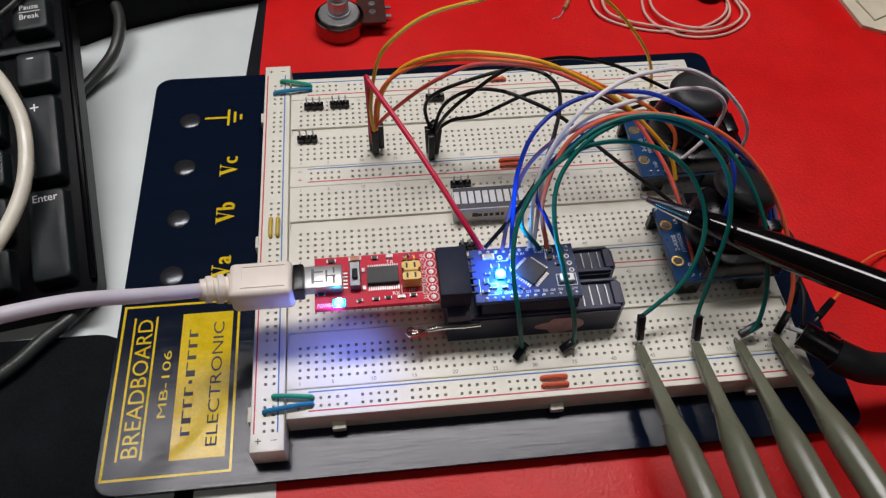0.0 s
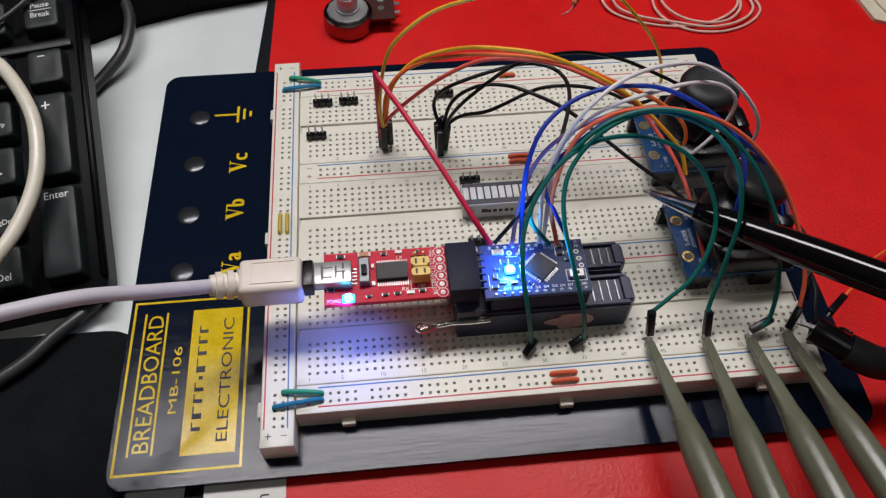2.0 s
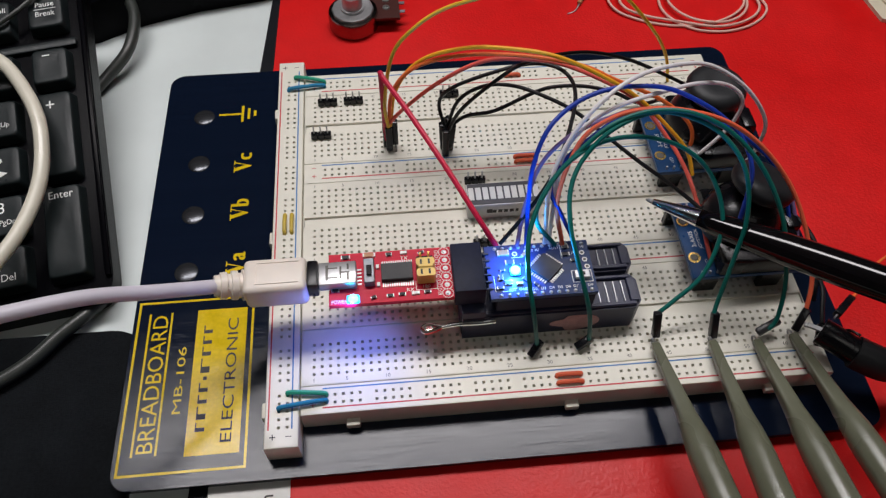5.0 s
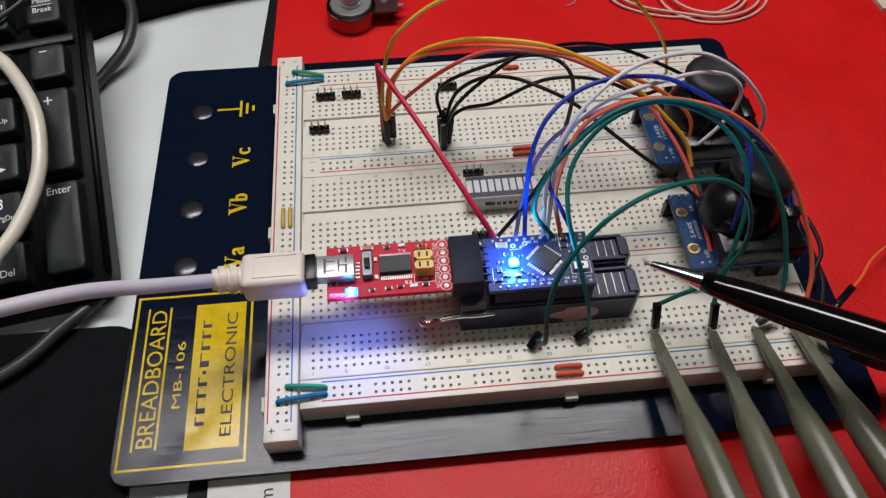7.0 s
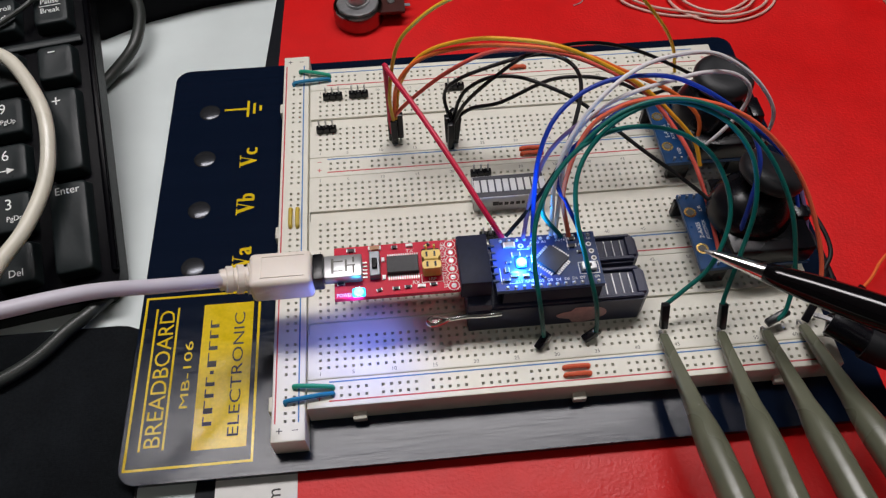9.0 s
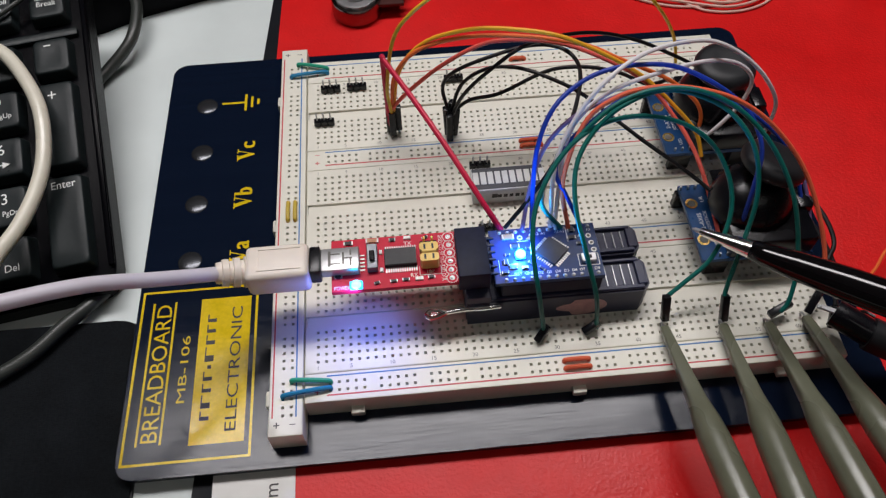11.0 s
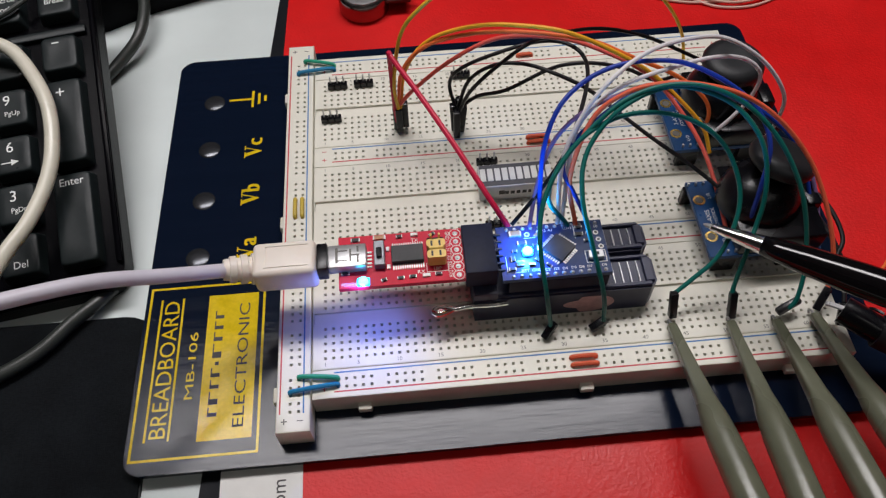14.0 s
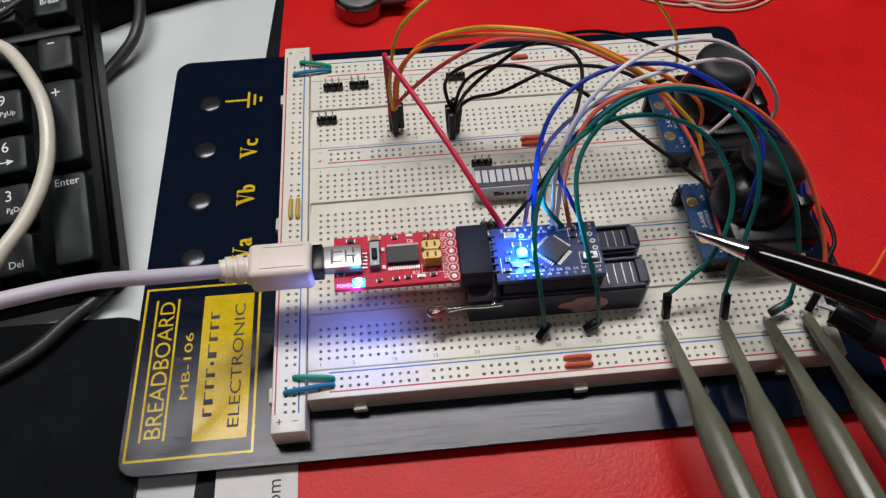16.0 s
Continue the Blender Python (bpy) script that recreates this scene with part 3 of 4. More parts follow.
def usb_board():
    z = 34.0
    t = z + 1.6
    ob = thing("usb_serial_board", (26, 21, z), "small red USB serial adapter board with a lit blue power light", "circuit board")
    board_part = part("circuit_board", boxed(7.0, 45.5, 11.8, 30.3, z, t, 0.1, 1), PCB_RED, ob)
    shell = part("usb_socket", boxed(4.2, 15.6, 17.2, 25.2, t, t + 3.6, 0.4), STEEL, ob, "shiny metal mini USB socket")
    # flat dark strips painted on the shell for the shade in its slots
    bm = bmesh.new()
    for a, b, c, d in ((6.4, 7.2, 18.6, 24), (7.2, 10.0, 19.2, 19.7), (7.2, 10.0, 22.6, 23.1), (10.6, 11.2, 19.0, 23.4), (11.2, 13.6, 21.0, 21.5), (12.8, 13.4, 18.4, 21.0), (12.8, 13.4, 22.2, 24.2)):
        flat(bm, a, b, c, d, t + 3.58, 0.05)
    part("stamped_slot_shade", bm, CONTACT_AND_SHADE, shell)
    for k in range(5):
        part("solder_pin", boxed(15.6, 17.0, 18.4 + 1.3 * k, 18.9 + 1.3 * k, t, t + 0.3), SOLDER, ob)
    sw = part("slide_switch", boxed(17.8, 21.0, 17.6, 26.4, t, t + 2.6, 0.2, 1), DULL_STEEL, ob, "small metal slide switch")
    part("slider", boxed(18.6, 20.2, 19.8, 23.4, t + 2.6, t + 3.6, 0.2, 1), BLACK, sw)
    chip = part("chip", boxed(23.0, 32.6, 18.6, 24.6, t + 0.2, t + 1.9, 0.15, 1), CHIP, ob, "black interface chip")
    for k in range(14):
        x = 23.3 + 0.69 * k
        for y0, y1 in ((16.9, 18.6), (24.6, 26.2)):
            part("chip_leg", boxed(x, x + 0.36, y0, y1, t, t + 0.35), SOLDER, chip)
    lobes = [(x + (0.55 if abs(y - 20.3) < 1.0 else 0.0) * (1 if x < 36 else -1), y) for x, y in
             ((34.2, 17.0), (38.8, 17.0), (39.3, 17.6), (39.3, 19.2), (38.9, 20.0), (38.9, 20.6), (39.3, 21.4), (39.3, 23.0), (38.8, 23.6), (34.2, 23.6), (33.7, 23.0), (33.7, 21.4), (34.1, 20.6), (34.1, 20.0), (33.7, 19.2), (33.7, 17.6))]
    jp = part("jumper_cap", prism(bmesh.new(), lobes, t + 0.6, t + 5.0), YELLOW_PLASTIC, ob, "yellow jumper cap")
    part("cap_ridge", boxed(34.3, 38.7, 19.9, 20.7, t + 5.0, t + 5.5, 0.2, 1), YELLOW_PLASTIC, jp)
    for x in (35.2, 37.6):
        for y in (17.6, 21.2):
            # dark strip laid on the cap in place of a shaded slot
            part("jumper_slot_shade", boxed(x - 0.3, x + 0.3, y, y + 1.8, t + 4.98, t + 5.04), CHIP, jp)
        part("jumper_pin", boxed(x - 0.32, x + 0.32, 24.2, 25.0, t, t + 6.0), GOLD, jp)
    part("jumper_base", boxed(33.9, 39.0, 23.6, 26.0, t, t + 2.4, 0.2, 1), BLACK, jp)
    for x, y, w, d, skin, a in ((12.2, 28.6, 2.6, 1.4, CHIP, 0), (19.5, 28.9, 3.6, 1.6, TAN, 0), (25.6, 28.7, 1.8, 1.2, CHIP, 0), (30.2, 29.0, 2.0, 1.2, SILK, 0), (35.6, 28.6, 1.8, 1.0, CHIP, 30),
                                (20.4, 13.6, 1.6, 1.0, CHIP, 15), (25.4, 13.8, 2.0, 1.0, CHIP, 0), (29.0, 14.0, 2.0, 1.0, CHIP, 0), (33.0, 14.0, 2.2, 1.2, SILK, 0), (36.6, 14.2, 2.0, 1.0, CHIP, 0),
                                (21.9, 24.4, 0.9, 1.6, SILK, 0), (22.0, 18.0, 0.9, 1.6, SILK, 0), (9.0, 17.0, 2.2, 1.6, CHIP, 0)):
        smd(ob, x, y, t, w, d, skin, a)
    led = part("power_led", boxed(12.4, 16.2, 11.9, 14.6, t, t + 1.1, 0.35), LED_BODY, ob, "lit blue light")
    part("glowing_core", turned([(0, 1.5), (0.5, 1.4), (0.9, 1.0), (1.1, 0.5)], 14.3, 13.1, t + 1.05, 20), LED_CORE, led)
    for k in range(6):
        y = 13.4 + PITCH * 1.18 * k
        ring = part("pin_pad", turned([(0, 0.8), (0.12, 0.8), (0.15, 0.5), (0.5, 0.4)], 42.7, y, t, 12), STEEL, ob)
    bm = bmesh.new()
    letters(bm, "POWER", at(10.1, 13.0, t + 0.03), 1.3, 4.6)
    letters(bm, "TX", at(30.2, 27.2, t + 0.03), 1.2)
    letters(bm, "RX", at(31.6, 15.6, t + 0.03), 1.2)
    letters(bm, "GND CTS 5V TXD RXD DTR", at(40.3, 21.0, t + 0.03, -90), 1.3, 16.5)
    for a, b, c, d in ((33.2, 33.4, 15.4, 18.4), (39.6, 39.8, 15.4, 18.4), (33.2, 39.8, 15.2, 15.4)):
        flat(bm, a, b, c, d, t, 0.03)
    letters(bm, "1BP", at(36.6, 16.3, t + 0.03), 1.1)
    part("silkscreen", bm, SILK, board_part)
    bm = bmesh.new()
    for k in range(6):
        y = 13.4 + PITCH * 1.18 * k
        for i in range(20):
            a = 2 * math.pi * i / 20
            p = (42.7 + 1.62 * math.cos(a), y + 1.62 * math.sin(a))
            flat(bm, p[0] - 0.16, p[0] + 0.16, p[1] - 0.16, p[1] + 0.16, t, 0.03)
    part("pad_outline", bm, SILK, board_part)
    return ob


usb_board()

con = thing("pin_socket", (49, 20, 32), "black six-way pin socket between two small boards", "connector")
part("housing", boxed(44.6, 54.0, 11.4, 28.9, 31.2, 39.2, 0.35), HEADER_BLACK, con)
for k in range(6):
    part("pin", boxed(54.0, 56.4, 13.1 + PITCH * k, 13.6 + PITCH * k, 35.9, 36.4), CHIP, con)


def controller_board():
    z, t = 34.2, 35.8
    ob = thing("microcontroller_board", (71, 19, z), "small dark blue microcontroller board with a lit blue light", "circuit board")
    pcb = part("circuit_board", boxed(55.2, 88.0, 9.8, 29.2, z, t, 0.1, 1), PCB_NAVY, ob)
    for row in (10.9, 27.9):
        for k in range(12):
            x = 58.6 + 2.5 * k
            part("pin_pad", turned([(0, 0.62), (0.1, 0.62), (0.25, 0.42), (0.5, 0.3)], x, row, t, 10), STEEL, ob)
            if k % 2 == 0:
                part("header_pin", boxed(x - 0.3, x + 0.3, row - 0.3, row + 0.3, z - 6.6, z), GOLD, ob)
    for row in (10.9, 27.9):
        part("pin_spacer", boxed(57.2, 87.4, row - 1.2, row + 1.2, z - 5.6, z - 0.02, 0.2, 1), HEADER_BLACK, ob)
    turn = Matrix.Rotation(radians(45), 3, "Z")
    chip = part("chip", box(bmesh.new(), 73.4 - 3.6, 73.4 + 3.6, 19.4 - 3.6, 19.4 + 3.6, t + 0.1, t + 1.2, turn=turn), CHIP, ob, "black square microcontroller chip")
    for s in range(4):
        m = Matrix.Rotation(radians(45 + 90 * s), 3, "Z")
        for k in range(8):
            c = m @ Vector((4.2, -2.8 + 0.8 * k, 0))
            part("chip_leg", box(bmesh.new(), 73.4 + c.x - 0.55, 73.4 + c.x + 0.55, 19.4 + c.y - 0.2, 19.4 + c.y + 0.2, t, t + 0.3, turn=m), SOLDER, chip)
    led = part("status_led", boxed(62.2, 65.4, 17.6, 20.2, t, t + 1.1, 0.35), LED_BODY, ob, "lit blue light")
    part("glowing_core", turned([(0, 1.6), (0.5, 1.5), (0.9, 1.1), (1.15, 0.5)], 63.8, 18.9, t + 1.05, 20), LED_CORE, led)
    for x, y, w, d, skin, a in ((61.0, 26.0, 3.4, 2.2, TAN, 0), (62.6, 22.4, 2.6, 1.7, CHIP, 0), (59.2, 17.0, 1.2, 2.0, CHIP, 0), (61.2, 15.2, 1.4, 2.6, CHIP, 90), (58.6, 13.4, 2.0, 1.1, CHIP, 0),
                                (64.6, 14.6, 1.7, 1.0, TAN, 0), (80.6, 26.6, 2.0, 1.2, CHIP, 0), (80.2, 24.0, 2.6, 1.4, CHIP, 0), (82.4, 21.6, 1.8, 1.0, CHIP, 0), (67.4, 25.0, 1.7, 1.0, TAN, 40),
                                (66.8, 15.6, 2.4, 1.0, CHIP, -45), (69.6, 13.8, 1.7, 0.9, CHIP, -45), (60.0, 19.6, 1.4, 1.0, CHIP, 0), (66.4, 21.4, 1.2, 0.9, CHIP, 0)):
        smd(ob, x, y, t, w, d, skin, a)
    button = part("reset_button", boxed(81.6, 86.2, 14.4, 17.2, t, t + 1.6, 0.2, 1), STEEL, ob, "small metal reset button")
    part("plunger", boxed(83.0, 84.8, 15.2, 16.4, t + 1.6, t + 2.0, 0.2, 1), BLACK, button)
    for x, y in ((85.6, 24.4), (86.0, 21.8), (86.3, 19.2), (64.6, 25.6), (68.4, 26.2)):
        part("pin_pad", turned([(0, 0.85), (0.08, 0.85), (0.1, 0.5), (0.02, 0.45)], x, y, t, 14), SILK, ob)
        # dark disc on the pad, drawn for the shade inside its hole
        part("pin_hole_shade", turned([(0, 0.48), (0.05, 0.48)], x, y, t + 0.1, 12), CONTACT_AND_SHADE, ob)
    bm = bmesh.new()
    for word, x, y, h in (("RST", 62.4, 12.7, 1.0), ("GND", 65.8, 12.7, 1.0), ("D2", 69.0, 12.5, 0.9), ("D3", 71.6, 12.5, 0.9), ("D4", 74.2, 12.5, 0.9), ("D5", 76.8, 12.5, 0.9), ("D6", 79.2, 12.5, 0.9), ("D7", 81.6, 12.5, 0.9), ("D9", 86.0, 12.5, 0.9),
                              ("A7", 83.2, 24.6, 1.1), ("A6", 83.6, 21.9, 1.1), ("AD13", 77.0, 26.8, 0.9), ("11", 83.6, 26.6, 0.9), ("10", 86.0, 26.6, 0.9), ("A1", 71.8, 26.6, 0.9), ("A2", 69.8, 26.6, 0.9)):
        letters(bm, word, at(x, y, t + 0.03), h)
    for x0, x1, y0, y1 in ((59.2, 62.6, 12.2, 12.35), (57.0, 57.15, 12.4, 18), (81.0, 87.2, 13.7, 13.9), (81.0, 87.2, 17.8, 18.0), (81.0, 81.2, 13.7, 18), (87.0, 87.2, 13.7, 18), (79.0, 79.2, 22.8, 27.6), (79.0, 81.8, 27.6, 27.8), (63.4, 67.0, 24.2, 24.35)):
        flat(bm, x0, x1, y0, y1, t, 0.03)
    part("silkscreen", bm, SILK, pcb)
    return ob


controller_board()


# ---- USB plug and its cable ----
def usb_cable():
    ob = thing("usb_cable", (-10, 20, 36), "thick white USB cable with a moulded plug in the red board", "cable")
    plug = part("plug_moulding", boxed(-17.6, 1.0, 14.6, 26.4, 32.4, 42.2, 1.6, 3), WHITE_MOULD, ob)
    bm = bmesh.new()
    for a, b, c, d in ((-14.0, -1.2, 24.3, 24.6), (-14.0, -13.7, 17.0, 24.6), (-14.0, -1.2, 17.0, 17.2)):
        box(bm, a, b, c, d, 42.15, 42.45)
    part("grip_line", bm, WHITE_MOULD, plug)
    neck = Matrix.Translation((-17.4, 20.6, 37.0)) @ Matrix.Rotation(radians(180 + 9), 4, "Z") @ Matrix.Rotation(radians(-17), 4, "Y")
    part("strain_relief", lathe(bmesh.new(), [(-0.4, 4.6), (1.2, 4.7), (1.4, 3.7), (2.4, 3.7), (2.6, 4.4), (4.4, 4.4), (4.6, 3.5), (5.6, 3.5), (5.8, 4.1), (7.6, 4.0), (7.8, 3.3), (9.4, 3.1)], neck, 24), WHITE_MOULD, ob)
    part("collar", boxed(1.0, 4.2, 16.2, 25.4, 34.4, 40.6, 0.5), BLACK, ob)
    part("metal_tip", boxed(4.0, 6.4, 17.6, 24.8, 36.0, 38.8), STEEL, ob)
    part("sheath", tube([(-24, 19.4, 39.2), (-31.5, 15.8, 44.4), (-39.9, 11.8, 50.3), (-53.8, 5.1, 60.3), (-70.7, -4.2, 69.2), (-88.0, -14.0, 77.0)], 2.15, 16, 8), WHITE_CABLE, ob)
    return ob


usb_cable()


# ---- joysticks ----
def joystick(dy, tilt_x, tilt_y):
    def Y(v):
        return v + dy
    z, t = 22.4, 24.0
    ob = thing("joystick_module", (140, Y(35), TOP), "black thumb joystick on a blue two-axis module board", "joystick", "joystick modules on the board")
    pcb = part("circuit_board", boxed(123.2, 159.0, Y(19.2), Y(49.8), z, t, 0.1, 1), PCB_BLUE, ob)
    for y in (27.0, 41.8):
        part("mounting_ring", turned([(0, 2.1), (0.15, 2.1), (0.15, 1.35), (0.02, 1.3)], 125.7, Y(y), t, 20), GOLD, ob)
        # no hole is cut: a dark disc gives its shade
        part("mounting_hole_shade", turned([(0, 1.3), (0.04, 1.3)], 125.7, Y(y), t + 0.13, 16), CONTACT_AND_SHADE, ob)
    part("mounting_ring", turned([(0, 2.0), (0.15, 2.0), (0.15, 1.3), (0.02, 1.2)], 155.4, Y(22.6), t, 20), GOLD, ob)
    bm = bmesh.new()
    letters(bm, "2-AXIS", at(127.0, Y(34.4), t + 0.03, 90), 1.5, 6.4)
    letters(bm, "JOYSTICK", at(129.2, Y(34.4), t + 0.03, 90), 1.5, 8.2)
    letters(bm, "L/R", at(129.4, Y(43.4), t + 0.03, 90), 1.2)
    letters(bm, "U/D", at(129.4, Y(24.6), t + 0.03, 90), 1.2)
    letters(bm, "GND", at(151.4, Y(22.0), t + 0.03, 90), 1.2)
    tagged(part("silkscreen", bm, SILK, pcb), kind="stuff")
    for x0, n, y in ((126.4, 3, 20.6), (148.2, 3, 20.6), (123.6, 3, 48.2)):
        head = part("pin_header", boxed(x0 - 1.2, x0 + PITCH * (n - 1) + 1.2, Y(y - 1.2), Y(y + 1.2), TOP + 0.05, z - 0.02, 0.25, 1), BLACK, ob)
        for k in range(n):
            part("pin", boxed(x0 + PITCH * k - 0.3, x0 + PITCH * k + 0.3, Y(y - 0.3), Y(y + 0.3), TOP - 3, t + 1.4), STEEL, head)
    # case widened in black over the board, standing in for its shaded part
    part("gimbal_case_and_board_shade", boxed(131.4, 158.4, Y(19.0), Y(49.6), t, t + 8.0, 1.0), BLACK, ob)
    for x0, y0 in ((155.6, 30.4),):
        part("sensor_box", boxed(x0, x0 + 4.4 if x0 > 150 else x0 + 9.4, Y(y0), Y(y0 + (9.4 if x0 > 150 else 4.4)), t, t + 9, 0.5), BLACK, ob)
    part("skirt", turned([(0, 13.0), (2.5, 13.3), (5, 12.9), (8, 11.6), (10.6, 9.2), (12.4, 6.2), (13.2, 3.0)], 141.6, Y(36.2), t + 5, 36), BLACK, ob)
    lean = Matrix.Rotation(radians(tilt_x), 4, "X") @ Matrix.Rotation(radians(tilt_y), 4, "Y")
    stem = part("stem", turned([(0, 3.0), (10, 3.0)], 141.6, Y(36.2), t + 12, 16, lean), BLACK, ob)
    c = Vector((141.6, Y(36.2), t + 12)) + lean.to_3x3() @ Vector((0, 0, 8))
    part("cap", turned([(0, 5.0), (0.6, 8.4), (2.0, 10.0), (3.6, 10.4), (5.0, 9.9), (6.0, 8.6), (6.5, 6.5), (6.3, 4.0), (6.1, 1.0)], c.x, c.y, c.z, 36, lean), MATT_BLACK, ob, "matt black thumb cap with a dished top")
    return ob


joystick(0.0, -10, 15)
joystick(44.8, 2, 2)


# ---- jumper wires ----
def connector(parent, p, way, length=13.0):
    """A slim black crimp housing from p along way, with its pin."""
    way = Vector(way).normalized()
    m = Matrix.Translation(p) @ way.to_track_quat("X", "Z").to_matrix().to_4x4()
    bm = boxed(0, length, -1.2, 1.2, -1.2, 1.2, 0.4, 2)
    bmesh.ops.transform(bm, matrix=m, verts=bm.verts)
    part("connector", bm, BLACK, parent, "slim black crimp connector")
    if length < 10:
        return
    bm = boxed(length, length + 2.2, -0.28, 0.28, -0.28, 0.28)
    bmesh.ops.transform(bm, matrix=m, verts=bm.verts)
    part("pin", bm, STEEL, parent)


def jumper(colour, skin, pts, r=0.72, ends=(), at_point=None):
    base = at_point or pts[0]
    ob = thing("jumper_wire", base, colour + " jumper wire arched over the breadboard", "wire", "jumper wires")
    cable = part("insulation", tube(pts, 0.9 * r, 9, 7), skin, ob)
    for p, way, length in ends:
        connector(ob, p, way, length)
    return ob, cable


DOWN = (0, 0, -1)
jumper("yellow", W_YELLOW, [(28.3, 90.5, 27), (27.6, 88.5, 42), (30.9, 88.7, 62), (37.2, 88.8, 72), (48.2, 91.5, 78), (64.2, 92.1, 82), (86.5, 103.1, 78), (110.8, 115.2, 64), (129.4, 117.5, 44), (139.3, 119.2, 28), (143.4, 119.0, 14)], ends=[((28.3, 90.6, 28), DOWN, 12)])
jumper("amber", W_AMBER, [(29, 91, 28), (31.9, 90.9, 46), (40.7, 91.1, 58), (55.4, 87.8, 65), (69.4, 82.7, 68), (83.6, 79, 67), (99.1, 76.2, 60), (111.7, 73.8, 52), (122.4, 69.1, 43), (130.9, 64.8, 34), (133.9, 60.2, 26)], 0.8, [((30.5, 92.5, 29), DOWN, 12)])
jumper("orange", W_ORANGE, [(28.6, 91, 28), (30.6, 89.6, 46), (39.1, 90.4, 56), (55.5, 87.9, 62), (73.6, 83.7, 64), (92, 80, 62), (103.4, 76.7, 58), (120.6, 75.4, 49), (131.1, 72.5, 41), (134.2, 69.9, 34), (132.1, 67.2, 26)], 0.8)
jumper("coral", W_CORAL, [(27.8, 91.1, 28), (34.2, 89.2, 38), (46.2, 88.4, 50), (59.5, 88.3, 58), (70.7, 87.1, 60), (85.4, 83.8, 60), (100.3, 78.6, 56), (112.2, 74.2, 50), (120.2, 67.9, 43), (127, 56.8, 36), (129.5, 43.3, 31), (130.8, 25.3, 24)], 0.8)
ob = thing("jumper_wire", (27.1, 92.5, TOP), "crimson jumper wire with a sharp fold over the board", "wire", "jumper wires")
part("insulation", tube([(27.1, 92.5, 18), (27, 89.8, 38), (26.9, 88.4, 54.5), (26.8, 88.0, 56.3), (27.2, 87.2, 56.2), (28.0, 85.6, 55.6), (35.5, 71.5, 53), (44.9, 52.8, 49), (54.1, 36.1, 42), (59.5, 29.6, 35)], 0.9, 9, 5), W_CRIMSON, ob)
connector(ob, (27.2, 92.0, 27.5), (0, 0.08, -1), 12)
jumper("black", W_BLACK, [(49.1, 88, 27), (47.1, 93, 36), (51.6, 91, 45), (65.8, 90, 52), (77.3, 89.7, 55), (85.1, 85.5, 57), (89.5, 78.9, 57), (88.8, 68.4, 57), (83.7, 54.5, 55), (77.6, 43.2, 51), (68.9, 34.9, 44), (60.5, 29.6, 36)], 0.75, [((47.8, 89.5, 29), (0.05, 0, -1), 13)])
jumper("black", W_BLACK, [(49.7, 89.7, 27), (53.6, 89.6, 40), (61.8, 87.6, 48), (71.2, 85, 50), (80.2, 79.9, 50), (90.9, 73.1, 48), (101, 64.3, 44), (110, 57, 40), (119, 50.6, 36), (127, 43.4, 33), (133, 36, 31), (136.5, 31, 29)], 0.75, [((50.2, 91.5, 30), (0.02, 0.02, -1), 13)])
jumper("black", W_BLACK, [(50, 88, 27), (53.9, 84.8, 40), (63.1, 83.5, 52), (75.6, 87.1, 58), (96.2, 95.2, 54), (114.5, 98.3, 47), (130.3, 96.1, 40), (142.7, 95.1, 33)], 0.75, [((49.0, 86.8, 28), (0, 0, -1), 13)])
jumper("black", W_BLACK, [(50.6, 89.6, 27), (56.4, 87.7, 34), (65.8, 83.6, 40), (79.5, 85.3, 46), (87.2, 85.4, 48), (97.1, 84.6, 48), (107.1, 82.8, 46), (116.1, 79.9, 43), (126.6, 87.2, 37)], 0.75, [((51.8, 89.2, 28.5), (-0.08, 0, -1), 13)])
jumper("blue", W_BLUE, [(68.7, 28.6, 36), (69.4, 35.5, 46), (70.5, 41.2, 58), (75.2, 48.4, 66), (83.1, 54.1, 70), (92.6, 56.5, 73), (103.2, 57.6, 73), (113.6, 56.4, 72), (125, 50.2, 69), (133.9, 44.2, 63), (137.2, 36.3, 56), (135.3, 29.5, 48), (135, 26.3, 36), (136.9, 26.8, 27)], 0.8)
jumper("white", W_WHITE, [(74.5, 28.6, 36), (75.8, 37.8, 55), (82.1, 45.6, 66), (91.3, 51.6, 74), (102.8, 58.6, 76), (117.1, 64.7, 74), (129.9, 67.6, 70), (142.8, 64.9, 62), (152.2, 62, 50), (153.9, 61.7, 38), (153.0, 63.0, 25)], 0.75)
jumper("white", W_WHITE, [(75.8, 28.6, 36), (79, 41.7, 58), (85, 47.6, 66), (95.6, 52.2, 70), (110.9, 57.5, 70), (126.5, 64.5, 66), (138.6, 68.9, 60), (145.1, 68, 54), (144.4, 66.5, 46), (140, 65.2, 38), (133.4, 65.2, 27)], 0.75)
jumper("dull purple", W_PURPLE, [(65.7, 28.2, 36), (68.7, 36.7, 46), (73.8, 44.7, 55), (82.5, 49.3, 62), (94.7, 52.2, 66), (105.9, 54.9, 66), (122.2, 56.4, 61), (139.7, 53, 53), (155.2, 45.5, 42), (159.8, 33, 31), (157.5, 24, 27), (153.2, 20.8, 25.2)], 0.75)
jumper("orange red", W_SCARLET, [(80, 27.7, 36), (78, 35, 50), (84.4, 44.5, 64), (93.5, 47.2, 71), (103.9, 47.1, 74), (114.7, 44.3, 75), (126.7, 41.5, 72), (137.9, 37, 65), (148.2, 30.3, 54), (154.5, 21.4, 42), (157.7, 12, 30), (155.9, 4.3, 22)], 0.8, [((156.6, 5.4, 23), (-0.75, -0.9, -0.9), 8)])
